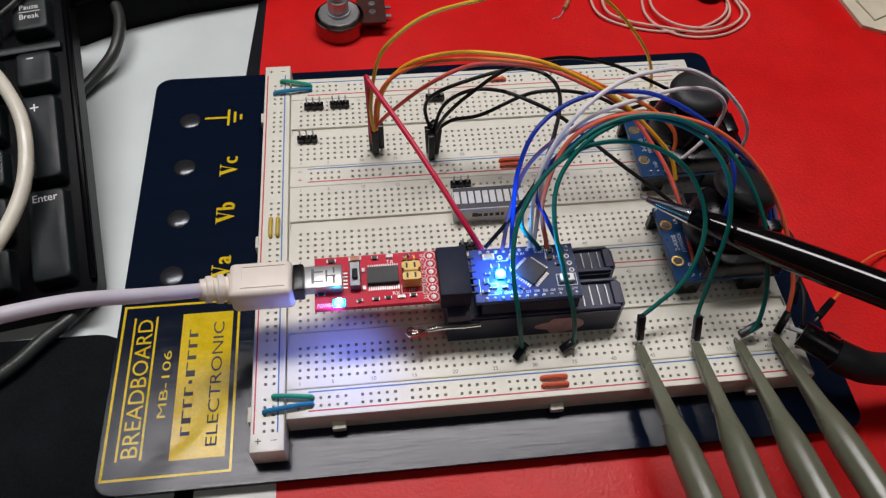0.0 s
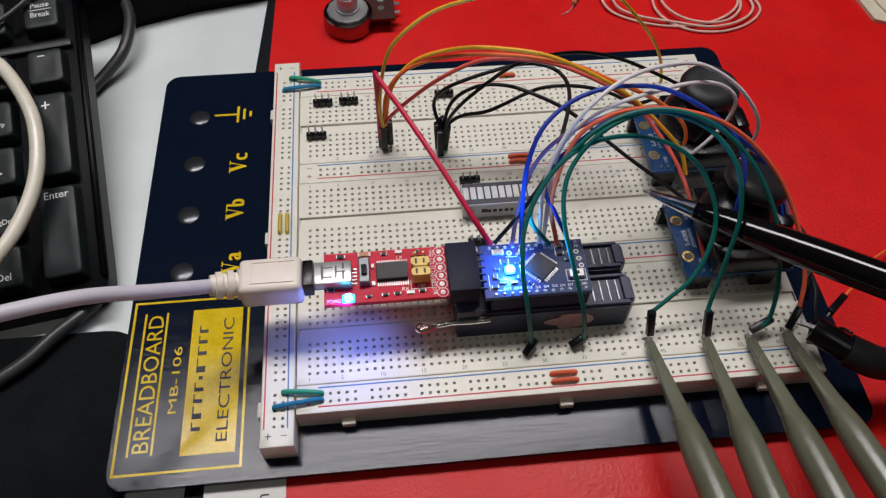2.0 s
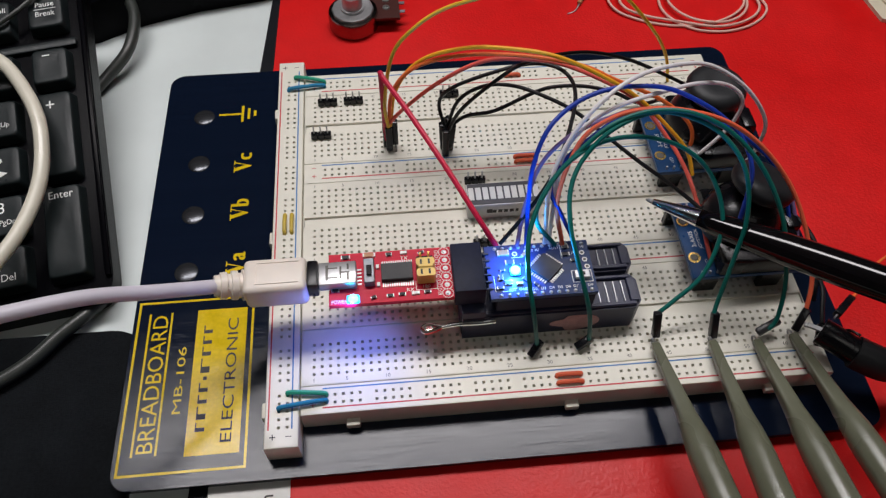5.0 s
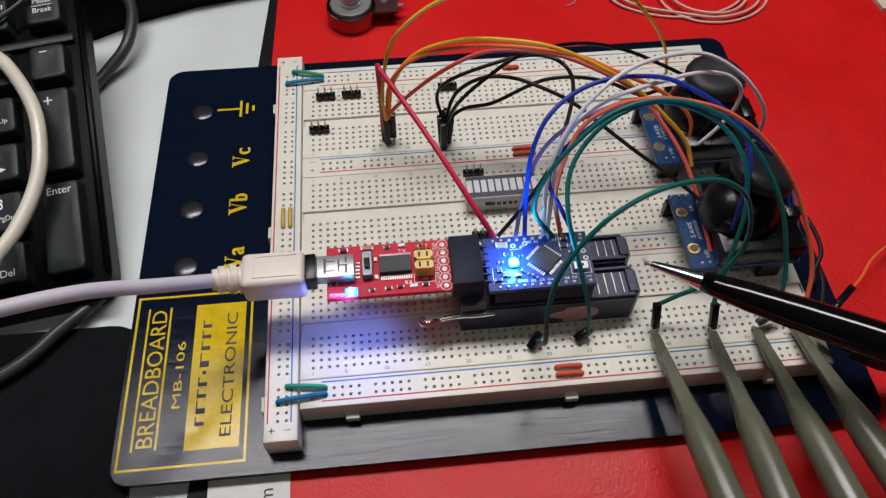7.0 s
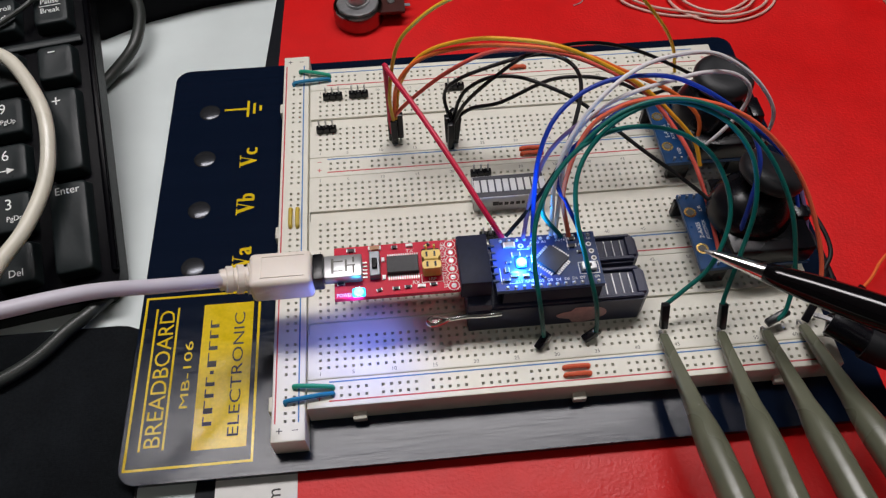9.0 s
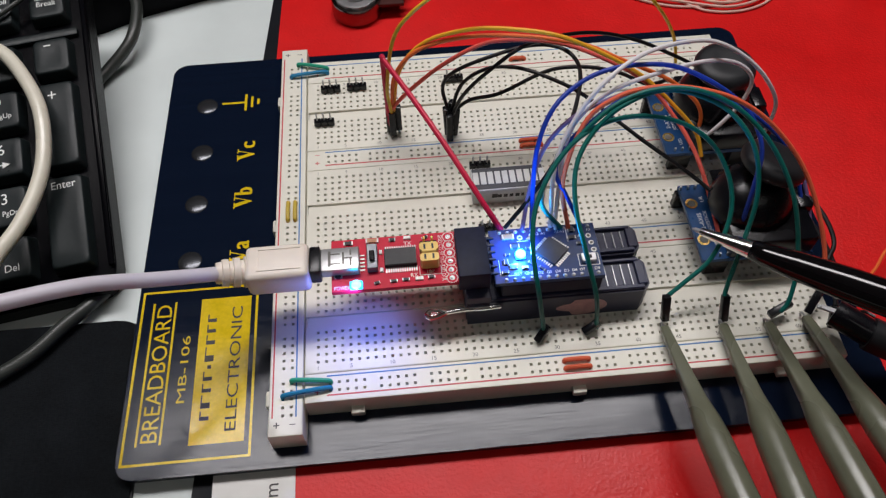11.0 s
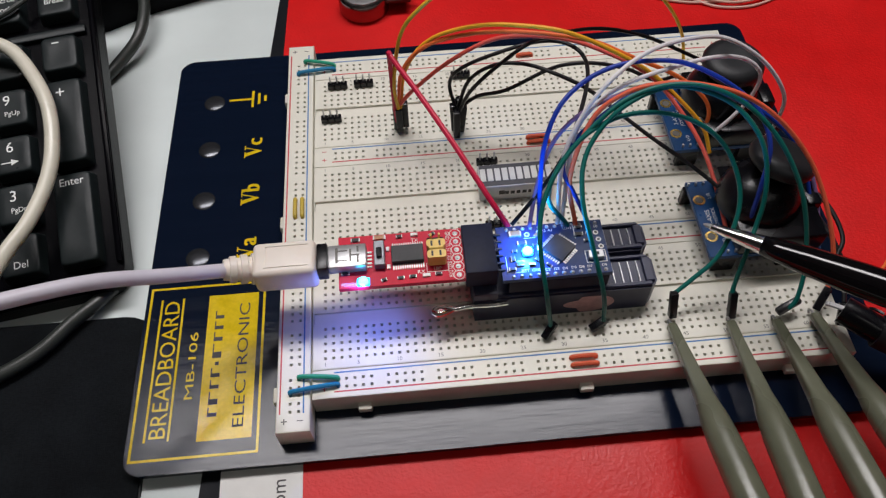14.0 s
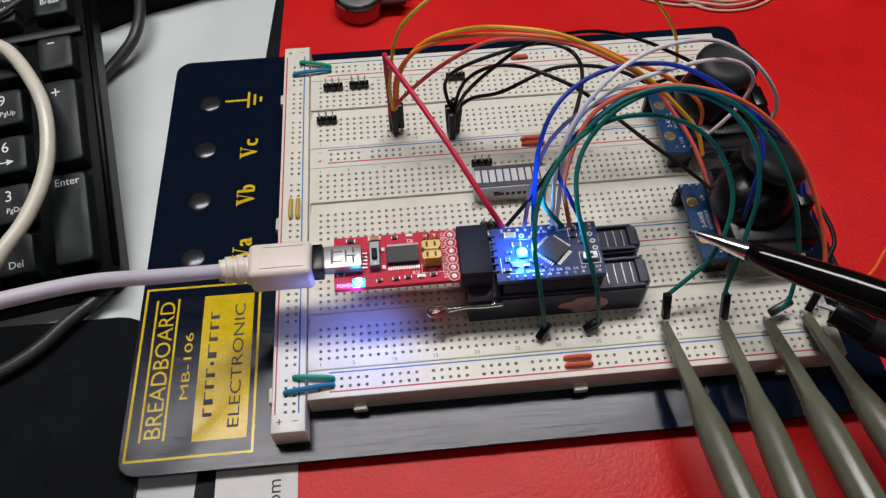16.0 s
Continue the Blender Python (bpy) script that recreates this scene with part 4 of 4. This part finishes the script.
jumper("blue", W_BLUE, [(84, 28.2, 36), (79.1, 32.5, 46), (76, 36.9, 52), (79, 41.7, 58), (87.1, 46.1, 63), (97, 50.5, 67), (107, 53.4, 67), (122.8, 55, 62), (139.5, 51.6, 55), (153, 44, 44), (157.5, 33, 31), (155, 25, 27), (150.7, 20.8, 25.2)], 0.75)
jumper("dark green", W_GREEN, [(77.7, 27.9, 36), (70.7, 29.5, 48), (74.3, 34.3, 58), (84.2, 40, 67), (93.4, 43.4, 73), (104.9, 45.3, 75), (116, 43.1, 75), (126.9, 38.4, 71), (136.4, 30.4, 63), (143.8, 20.7, 50), (147.6, 10.9, 33), (146.1, 3.3, 23), (143.3, 0.7, 20)], 0.8, [((147.4, 3.2, 21.0), (-1, -0.35, -0.35), 8)])
jumper("dark green", W_GREEN, [(86.6, 2.5, 17), (84.2, 3.7, 34), (80.7, 11.8, 47), (78.6, 20.5, 55), (79.6, 30.3, 61), (84.4, 37.5, 66), (93, 42.2, 72), (105.2, 45.6, 74), (115.9, 43.4, 73), (124.6, 38.4, 70), (130.4, 30, 64), (132, 21.6, 53), (129.5, 14.2, 40), (126.8, 7.7, 26), (126, 5.1, 23)], 0.8,
       [((126.6, 6.0, 24), (0, -0.35, -0.6), 9), ((87.4, 3.4, 19), (-0.7, -0.25, -0.4), 6)])
PIVOT = (70.1, 2.0, 17.0)
AXIS = Vector((38.1, 5.5, 6.0)).normalized()
pushed_wire, pushed_cable = jumper("dark green", W_GREEN, [(70.1, 2, 17), (67.2, 4.1, 36), (65.8, 13.1, 47), (67.3, 22.2, 54), (72.6, 30.6, 60), (80.7, 37.6, 65), (91.4, 42.1, 67), (103.1, 43.6, 66), (115.1, 42.4, 62), (123.3, 37.1, 57), (127.2, 28.6, 50), (126.5, 20.9, 43), (121.4, 13.6, 34), (113.7, 9.9, 27), (108.2, 7.5, 23)], 0.8,
                                   [((108.0, 6.8, 25.5), (0, -0.4, -0.8), 9), ((71.0, 3.0, 20), (-0.4, -0.35, -0.5), 6)])


# ---- grey test probes ----
def probe(tip, end, label="olive grey test probe with a flat tip touching a board pin"):
    ob = thing("test_probe", tip, label, "test probe", "grey test probes")
    way = (Vector(end) - Vector(tip)).normalized()
    m = Matrix.Translation(tip) @ way.to_track_quat("X", "Z").to_matrix().to_4x4()
    bm = bmesh.new()
    rings = []
    seg = 24
    for x, w, h, k in ((0, 1.15, 0.9, 0.30), (0.8, 1.4, 1.1, 0.30), (8, 1.65, 1.3, 0.32), (16, 2.05, 1.6, 0.34), (23, 2.45, 1.95, 0.38), (26, 2.65, 2.3, 0.5), (29, 3.2, 3.0, 0.75), (32, 3.8, 3.65, 0.92), (35, 4.2, 4.1, 1),
                       (40, 4.5, 4.5, 1), (60, 4.7, 4.7, 1), (108, 4.7, 4.7, 1), (110, 4.1, 4.1, 1)):
        ring = []
        for i in range(seg):
            a = 2 * math.pi * (i + 0.5) / seg
            c, s = math.cos(a), math.sin(a)
            ring.append(bm.verts.new(m @ Vector((x, w * math.copysign(abs(c) ** k, c), h * math.copysign(abs(s) ** k, s)))))
        rings.append(ring)
    for a, b in zip(rings, rings[1:]):
        for i in range(seg):
            bm.faces.new((a[i], a[(i + 1) % seg], b[(i + 1) % seg], b[i]))
    bm.faces.new(rings[0][::-1])
    bm.faces.new(rings[-1])
    part("body", bm, PROBE_GREY, ob, smooth=0.5)
    part("hook", tube([m @ Vector(p) for p in ((1, 0, 0), (-1.6, 0, 0), (-2.4, 0, -1.0), (-1.8, 0, -1.8))], 0.35, 6, 3), STEEL, ob)
    return ob


probe((107.0, -0.1, 18.0), (111.0, -51.0, 25.4))
probe((125.2, -1.0, 18.0), (125.6, -52.0, 25.4))
probe((139.3, -1.8, 18.0), (143.0, -53.6, 25.4))
probe((151.5, -0.8, 18.0), (158.2, -50.4, 25.4))

# ---- black clip lead and thin orange lead ----
clip = thing("clip_lead", (157, -4, TOP), "black clip lead gripping a metal pin at the board corner", "test lead")
part("jaw_cover", tube([(156.6, -3.6, 25), (160.0, -7.0, 25), (167.0, -13.2, 24.2)], 4.3, 14, 4), BLACK, clip)
part("boot", tube([(164.4, -11.2, 24.4), (168.6, -14.0, 24.0), (173.0, -15.8, 23), (180.0, -16.6, 22), (195, -16.4, 20), (218, -14, 16)], 5.2, 12, 6), MATT_BLACK, clip)
part("seam", tube([(163.0, -5.0, 26.2), (163.6, -6.2, 28.6), (165.2, -8.6, 29.5)], 0.5, 6, 4), BLACK, clip)
part("jaw", boxed(153.2, 159.4, -3.4, -1.8, 24.2, 25.0, 0.15, 1, turn=Matrix.Rotation(radians(-30), 3, "Z")), STEEL, clip)
part("jaw", boxed(153.2, 159.4, -2.0, -0.6, 22.6, 23.4, 0.15, 1, turn=Matrix.Rotation(radians(-26), 3, "Z")), STEEL, clip)
lead = thing("thin_lead", (171, 7, 0), "thin orange lead with a black crimp connector", "wire")
part("insulation", tube([(170.5, 6.6, 22), (180.2, 14.3, 18), (189.1, 22.9, 14), (200.2, 30.8, 9), (214, 37.6, 4), (231.5, 38.5, 2.3), (260, 34, 2.3)], 0.5, 8, 6), W_ORANGE, lead)
connector(lead, (173.6, 9.2, 20.9), (-0.75, -0.6, 0.25), 12)
for pts in ([(159.6, 30, 28), (161.5, 22, 27), (163, 12, 25), (160.5, 4, 24), (158.5, -1, 24)], [(160, 40, 30), (163.5, 30, 30), (164.5, 20, 28), (161, 14, 26)]):
    jumper("black", W_BLACK, pts, 0.8, [(pts[-1], (-0.2, -0.6, -0.4), 7)])


# ---- keyboard ----
def keyboard():
    ob = new("keyboard")
    ob.matrix_basis = pose(-84.2 * MM, 58.8 * MM, 20.6 * MM, 15.0, -1.5, 8.7)
    tagged(ob, "black computer keyboard with charcoal keys and white legends", "keyboard")
    part("case", prism(bmesh.new(), round_rect(-90, 13.0, -26.5, 118, 9), -13.4, -5.0), KB_CASE, ob)
    bm = bmesh.new()
    for a, b, c, d in ((10.6, 12.8, -18, 112), (-86, 11, -26.0, -22.5)):
        box(bm, a, b, c, d, -5.0, -3.0, 0.8, 2)
    part("rim", bm, KB_CASE, ob)
    part("rear_ledge", boxed(-88, 9, 76.6, 79.8, -5.0, -3.2, 0.4), KEY, ob)
    for fx in (-80, -15):
        part("foot", boxed(fx - 5, fx + 5, 98, 112, -48, -13.4), KB_CASE, ob)
    for fx in (-80, 5):
        part("foot", boxed(fx - 5, fx + 5, -20, -12, -16, -13.4), KB_CASE, ob)
    keys = [(0, 0, 33.0, [("Enter", 0, 13.6, 2.5)]), (0, 38.1, 33.0, [("+", -1.0, 11.8, 2.8)]), (0, 66.7, 14.0, [("-", 0, 4.2, 0.6)]), (0, 91.2, 14.0, [("Pause", 0, 3.0, 2.0), ("Break", 0, -1.2, 2.0)]),
            (-19.05, -9.5, 14.0, [("Del", 0.2, -3.6, 2.3)]), (-19.05, 9.5, 14.0, [("3", -0.8, 3.0, 3.6), ("PgDn", 1.0, -2.8, 2.2)]), (-19.05, 28.6, 14.0, [("6", -0.8, 3.0, 3.6)]),
            (-19.05, 47.6, 14.0, [("9", -0.8, 3.0, 3.6), ("PgUp", 1.0, -2.8, 2.2)]), (-19.05, 66.7, 14.0, []), (-19.05, 91.2, 14.0, [("Scroll", 1.4, 3.0, 2.0), ("Lock", 0.8, -1.2, 2.0)])]
    for u, v, d, words in keys:
        bm = bmesh.new()
        rings = []
        for w, dd, z, r in ((14.0, d + 2.0, -5.0, 1.2), (12.6, d + 0.5, -0.7, 1.6), (12.1, d, -0.15, 1.8), (11.2, d - 1.0, 0.0, 1.9), (6.0, d * 0.6, -0.25, 1.2)):
            rings.append([bm.verts.new((x, y, z)) for x, y in round_rect(u - w / 2, u + w / 2, v - dd / 2, v + dd / 2, r, 4)])
        n = len(rings[0])
        for a, b in zip(rings, rings[1:]):
            for i in range(n):
                bm.faces.new((a[i], a[(i + 1) % n], b[(i + 1) % n], b[i]))
        bm.faces.new(rings[-1])
        key = part("key", bm, KEY, ob, smooth=0.9)
        bm = bmesh.new()
        for word, du, dv, h in words:
            if word == "-":
                flat(bm, u - 2.4, u + 0.2, v + dv, v + dv + 0.5, 0.02, 0.05)
            else:
                letters(bm, word, at(u + du, v + dv, 0.06), h * 1.12, h * 1.06 * letter_mesh(word)[2])
        if words and words[0][0] == "6":
            flat(bm, u - 4, u - 0.4, v - 3.2, v - 2.8, 0.03, 0.04)
            prism(bm, [(u - 0.6, v - 4.2), (u + 2.0, v - 3.0), (u - 0.6, v - 1.8)], 0.03, 0.07)
        if words and words[0][0] == "Pause":
            flat(bm, u - 4, u + 4, v + 0.75, v + 0.98, 0.03, 0.04)
        if words:
            part("legend", bm, KEY_INK, key, smooth=0)
        else:
            bm.free()
    return ob


keyboard()

# ---- loose cables on the desk ----
cable = thing("ivory_cable", (-95, 80, 30), "ivory round cable looped over the keyboard", "cable")
part("sheath", tube([(-117.1, 122, 46), (-107.1, 117.5, 44), (-97.4, 104.4, 41), (-91.9, 92.2, 38), (-89.7, 77.2, 34), (-90.8, 65, 31), (-94.6, 51.4, 29), (-100.3, 38.9, 28), (-108, 20, 24)], 2.5, 14, 7), IVORY_CABLE, cable)
cable = thing("dark_cable", (-88, 170, 0), "dark grey cable curving behind the keyboard", "cable")
part("sheath", tube([(-107.6, 219.5, 14.0), (-90.7, 202.2, 15.0), (-82.0, 188.9, 14.0), (-79.2, 177.7, 12.0), (-81.0, 163.0, 9.0), (-88.9, 152.2, 5.0), (-93.9, 145.0, 4.0)], 2.5, 14, 7), DARK_CABLE, cable)
cable = thing("dark_cable", (-90, 20, 0), "dark grey cable lying on the mouse pad", "cable")
part("sheath", tube([(-72, 44, 3), (-78.8, 33.5, 5), (-85.7, 26.4, 5.2), (-92.9, 18.1, 5), (-100.8, 11.9, 5), (-112, 5.9, 5)], 2.4, 14, 7), DARK_CABLE, cable)
cable = thing("mouse_cable", (-110, 160, 30), "thin black cord lying across the keyboard", "cable")
part("sheath", tube([(-130.4, 131.1, 41.5), (-113.9, 138.9, 44.4), (-102.2, 149.6, 47.3), (-95.4, 164.2, 50.2), (-92.5, 191.4, 51.2)], 0.9, 8, 6), DARK_CABLE, cable)

# ---- things behind the board ----
box_thing = thing("black_case", (-60, 215, 0), "flat black plastic case behind the keyboard", "case")
part("shell", prism(bmesh.new(), [(-98.5, 179.7), (-80.0, 190.0), (-55.3, 198.2), (-20, 205), (-20, 300), (-170, 300), (-170, 172)], 0.05, 20), KB_CASE, box_thing)
part("lid", prism(bmesh.new(), [(-98.5, 183.7), (-55.3, 202.2), (-24, 209), (-24, 296), (-166, 296), (-166, 178)], 20, 22), KB_CASE, box_thing)

pot = thing("potentiometer", (16, 178, 1.5), "panel potentiometer with a metal bush and brown terminal board", "potentiometer")
# metal colour darkened in place of reflections of dark surroundings
part("can", turned([(0, 10.6), (0.8, 11.2), (7.2, 11.2), (8.2, 10.8)], 16, 181, 1.55, 36), material("darkened_plated_can", (0.30, 0.27, 0.26), 0.2, 1.0, vary=0.12, scale=200), pot)
part("cover_plate", turned([(0, 9.4), (1.0, 9.4), (1.3, 9.0)], 16, 181, 9.75, 12), STEEL, pot)
part("bush", turned([(0, 5.4), (1.2, 5.4), (1.3, 4.6), (7, 4.6), (7.3, 4.2)], 16, 181, 11.05, 20), STEEL, pot)
part("shaft", turned([(0, 3.1), (12, 3.1), (12.4, 2.7)], 16, 181, 18.3, 18), STEEL, pot)
tb = part("terminal_board", boxed(24, 37, 176, 196, 7.0, 8.6, 0.2, 1), POT_RED, pot)
for x, y in ((31, 183), (31, 188.5), (31, 194)):
    part("rivet", turned([(0, 1.7), (0.5, 1.6), (0.5, 0.8), (0.1, 0.7)], x, y, 8.6, 14), SOLDER, tb)
for x, y in ((36.5, 181), (36.5, 187)):
    part("lug", boxed(x - 1, x + 3, y - 0.9, y + 0.9, 7.6, 8.0), DULL_STEEL, tb)
coil = thing("wire_coil", (175, 185, 1.5), "loose coil of thin pale pink wire on the red mat", "wire")
for pts in ([(136, 205, 3.5), (136.3, 183.4, 3), (146.5, 173.6, 2.3), (163.9, 167.5, 2.3), (183.2, 168.9, 2.4), (198.4, 178.9, 3), (203, 200, 3.2)],
            [(163.5, 206, 3.5), (159.2, 179.6, 3), (168.8, 165.9, 2.4), (183.9, 162, 2.3), (198.6, 165.7, 2.3), (208.7, 175.2, 2.4), (207.3, 186, 3), (201, 200, 3.5)],
            [(143, 206, 4), (140.5, 184, 4), (149, 175.5, 3.2), (166, 169, 3.3), (182, 164.5, 3.3), (197, 168, 3.3), (205.5, 177, 3.4), (204, 192, 3.5)],
            [(168, 206, 4.4), (163, 184, 4.2), (170, 171, 4), (184, 166.5, 4), (195, 171, 4), (200.5, 182, 4), (199, 204, 4)]):
    part("strand", tube(pts, 0.62, 8, 8), W_PINK, coil)
scrap = thing("resistor", (122, 188, 1.5), "small loose resistor with bent metal leads", "resistor")
part("body", lathe(bmesh.new(), [(-3, 0.8), (-2.6, 1.2), (-1.4, 1.2), (-1, 1.0), (1, 1.0), (1.4, 1.2), (2.6, 1.2), (3, 0.8)], Matrix.Translation((123, 189, 2.8)) @ Matrix.Rotation(radians(60), 4, "Z"), 14), TAN, scrap)
part("lead", tube([(121.6, 186.4, 2.7), (119, 182.5, 1.9), (115, 180.5, 1.9)], 0.3, 6, 4), STEEL, scrap)
part("lead", tube([(124.4, 191.6, 2.7), (127, 196, 2.2), (127, 204, 2.0)], 0.3, 6, 4), STEEL, scrap)
roll = thing("tape_piece", (268, 178, 1.5), "cream folded strip of tape on the red mat", "tape")
part("strip", prism(bmesh.new(), [(256, 196), (259.6, 163.7), (269, 158.5), (285, 166), (285, 196)], 1.6, 3.4), PAPER_CREAM, roll)
part("fold", prism(bmesh.new(), [(262, 190), (266.5, 166), (280, 172), (280, 192)], 3.4, 4.4), PAPER_CREAM, roll)
cap = thing("round_cap", (194, 192, 1.5), "small round black cap on the red mat", "cap")
part("body", turned([(0, 7.0), (4, 7.0), (4.6, 6.4)], 194, 193.5, 1.55, 24), BLACK, cap)

# ---- the pen ----
pen = thing("pen", (0, 0, 0), "glossy black ballpoint pen with a polished metal tip", "pen")
part("barrel", lathe(bmesh.new(), [(17.8, 2.6), (18.2, 2.95), (22, 3.4), (31, 4.2), (45, 4.85), (60, 5.05), (100, 5.1), (132, 5.0), (138, 4.3)], None, 40), PEN_BLACK, pen)
part("metal_tip", lathe(bmesh.new(), [(2.3, 0.75), (2.6, 1.05), (3.2, 1.15), (9, 1.85), (15, 2.5), (17.6, 2.85), (18.0, 2.9)], None, 36), CHROME, pen, "polished metal cone")
part("nozzle", lathe(bmesh.new(), [(0.7, 0.5), (0.9, 0.62), (2.4, 0.75)], None, 16), STEEL, pen)
part("ball_point", lathe(bmesh.new(), [(0, 0.15), (0.2, 0.34), (0.5, 0.42), (0.9, 0.45)], None, 16), STEEL, pen)

PEN = [
    (0, 113.4, 43.6, 39.0, -42.7), (0.5, 109.0, 41.2, 39.0, -42.4), (1, 108.5, 41.7, 39.0, -42.3), (1.5, 109.6, 42.5, 39.0, -42.7),
    (2, 111.4, 44.1, 39.0, -42.3), (2.5, 113.5, 45.1, 39.0, -42.5), (3, 112.1, 43.9, 39.0, -42.0), (3.5, 116.5, 45.9, 39.0, -41.6),
    (4, 106.7, 40.8, 39.0, -40.4), (4.2, 108.1, 42.0, 39.0, -40.6), (6.3, 110.8, 30.2, 39.0, -39.9), (6.5, 111.4, 25.8, 39.0, -39.2),
    (6.7, 106.9, 18.0, 39.0, -37.8), (7, 102.5, 14.0, 39.0, -36.7), (7.1, 102.3, 13.5, 39.0, -36.8), (7.4, 101.0, 12.0, 39.0, -36.9),
    (7.5, 104.2, 13.6, 39.0, -37.3), (7.7, 114.1, 27.7, 39.0, -40.4), (7.8, 118.2, 33.7, 39.0, -41.9), (7.9, 124.4, 38.0, 39.0, -43.3),
    (8, 127.5, 37.2, 39.0, -44.1), (8.1, 127.4, 34.4, 39.0, -43.5), (8.2, 127.4, 27.4, 39.0, -42.4), (8.3, 133.8, 25.9, 39.0, -42.3),
    (8.4, 141.7, 27.5, 39.0, -42.7), (8.5, 151.0, 30.5, 39.0, -43.2), (8.6, 150.5, 27.3, 39.0, -42.7), (8.7, 138.9, 18.0, 39.0, -40.9),
    (8.8, 130.2, 14.5, 39.0, -39.9), (8.9, 124.2, 15.2, 39.0, -39.5), (9, 119.2, 16.5, 39.0, -39.3), (9.2, 118.4, 20.7, 39.0, -39.7),
    (11.3, 115.4, 22.1, 39.0, -40.7), (11.5, 114.7, 22.9, 39.0, -40.8), (12, 115.1, 23.2, 39.0, -41.0), (12.5, 116.2, 24.2, 39.0, -41.0),
    (13, 117.2, 24.4, 39.0, -41.3), (13.5, 117.0, 23.8, 39.0, -41.0), (14, 117.6, 22.0, 39.0, -40.5), (14.5, 117.2, 21.4, 39.0, -40.4),
    (15, 113.7, 21.1, 39.0, -40.4), (15.5, 116.0, 22.4, 39.0, -40.7), (16, 114.9, 20.4, 39.0, -39.8),
]
PUSH = [(0, 0), (6.3, 0), (6.5, 4), (6.7, 20), (7.0, 36), (7.4, 39), (7.5, 34), (7.6, 16), (7.7, 3), (7.8, 0), (16.0, 0)]


def motions():
    walk(pen, [(t, pose(x * MM, y * MM, z * MM, 0, -11, a)) for t, x, y, z, a in PEN])
    walk(pushed_cable, [(t, Matrix.Rotation(radians(a), 4, AXIS)) for t, a in PUSH])


motions()
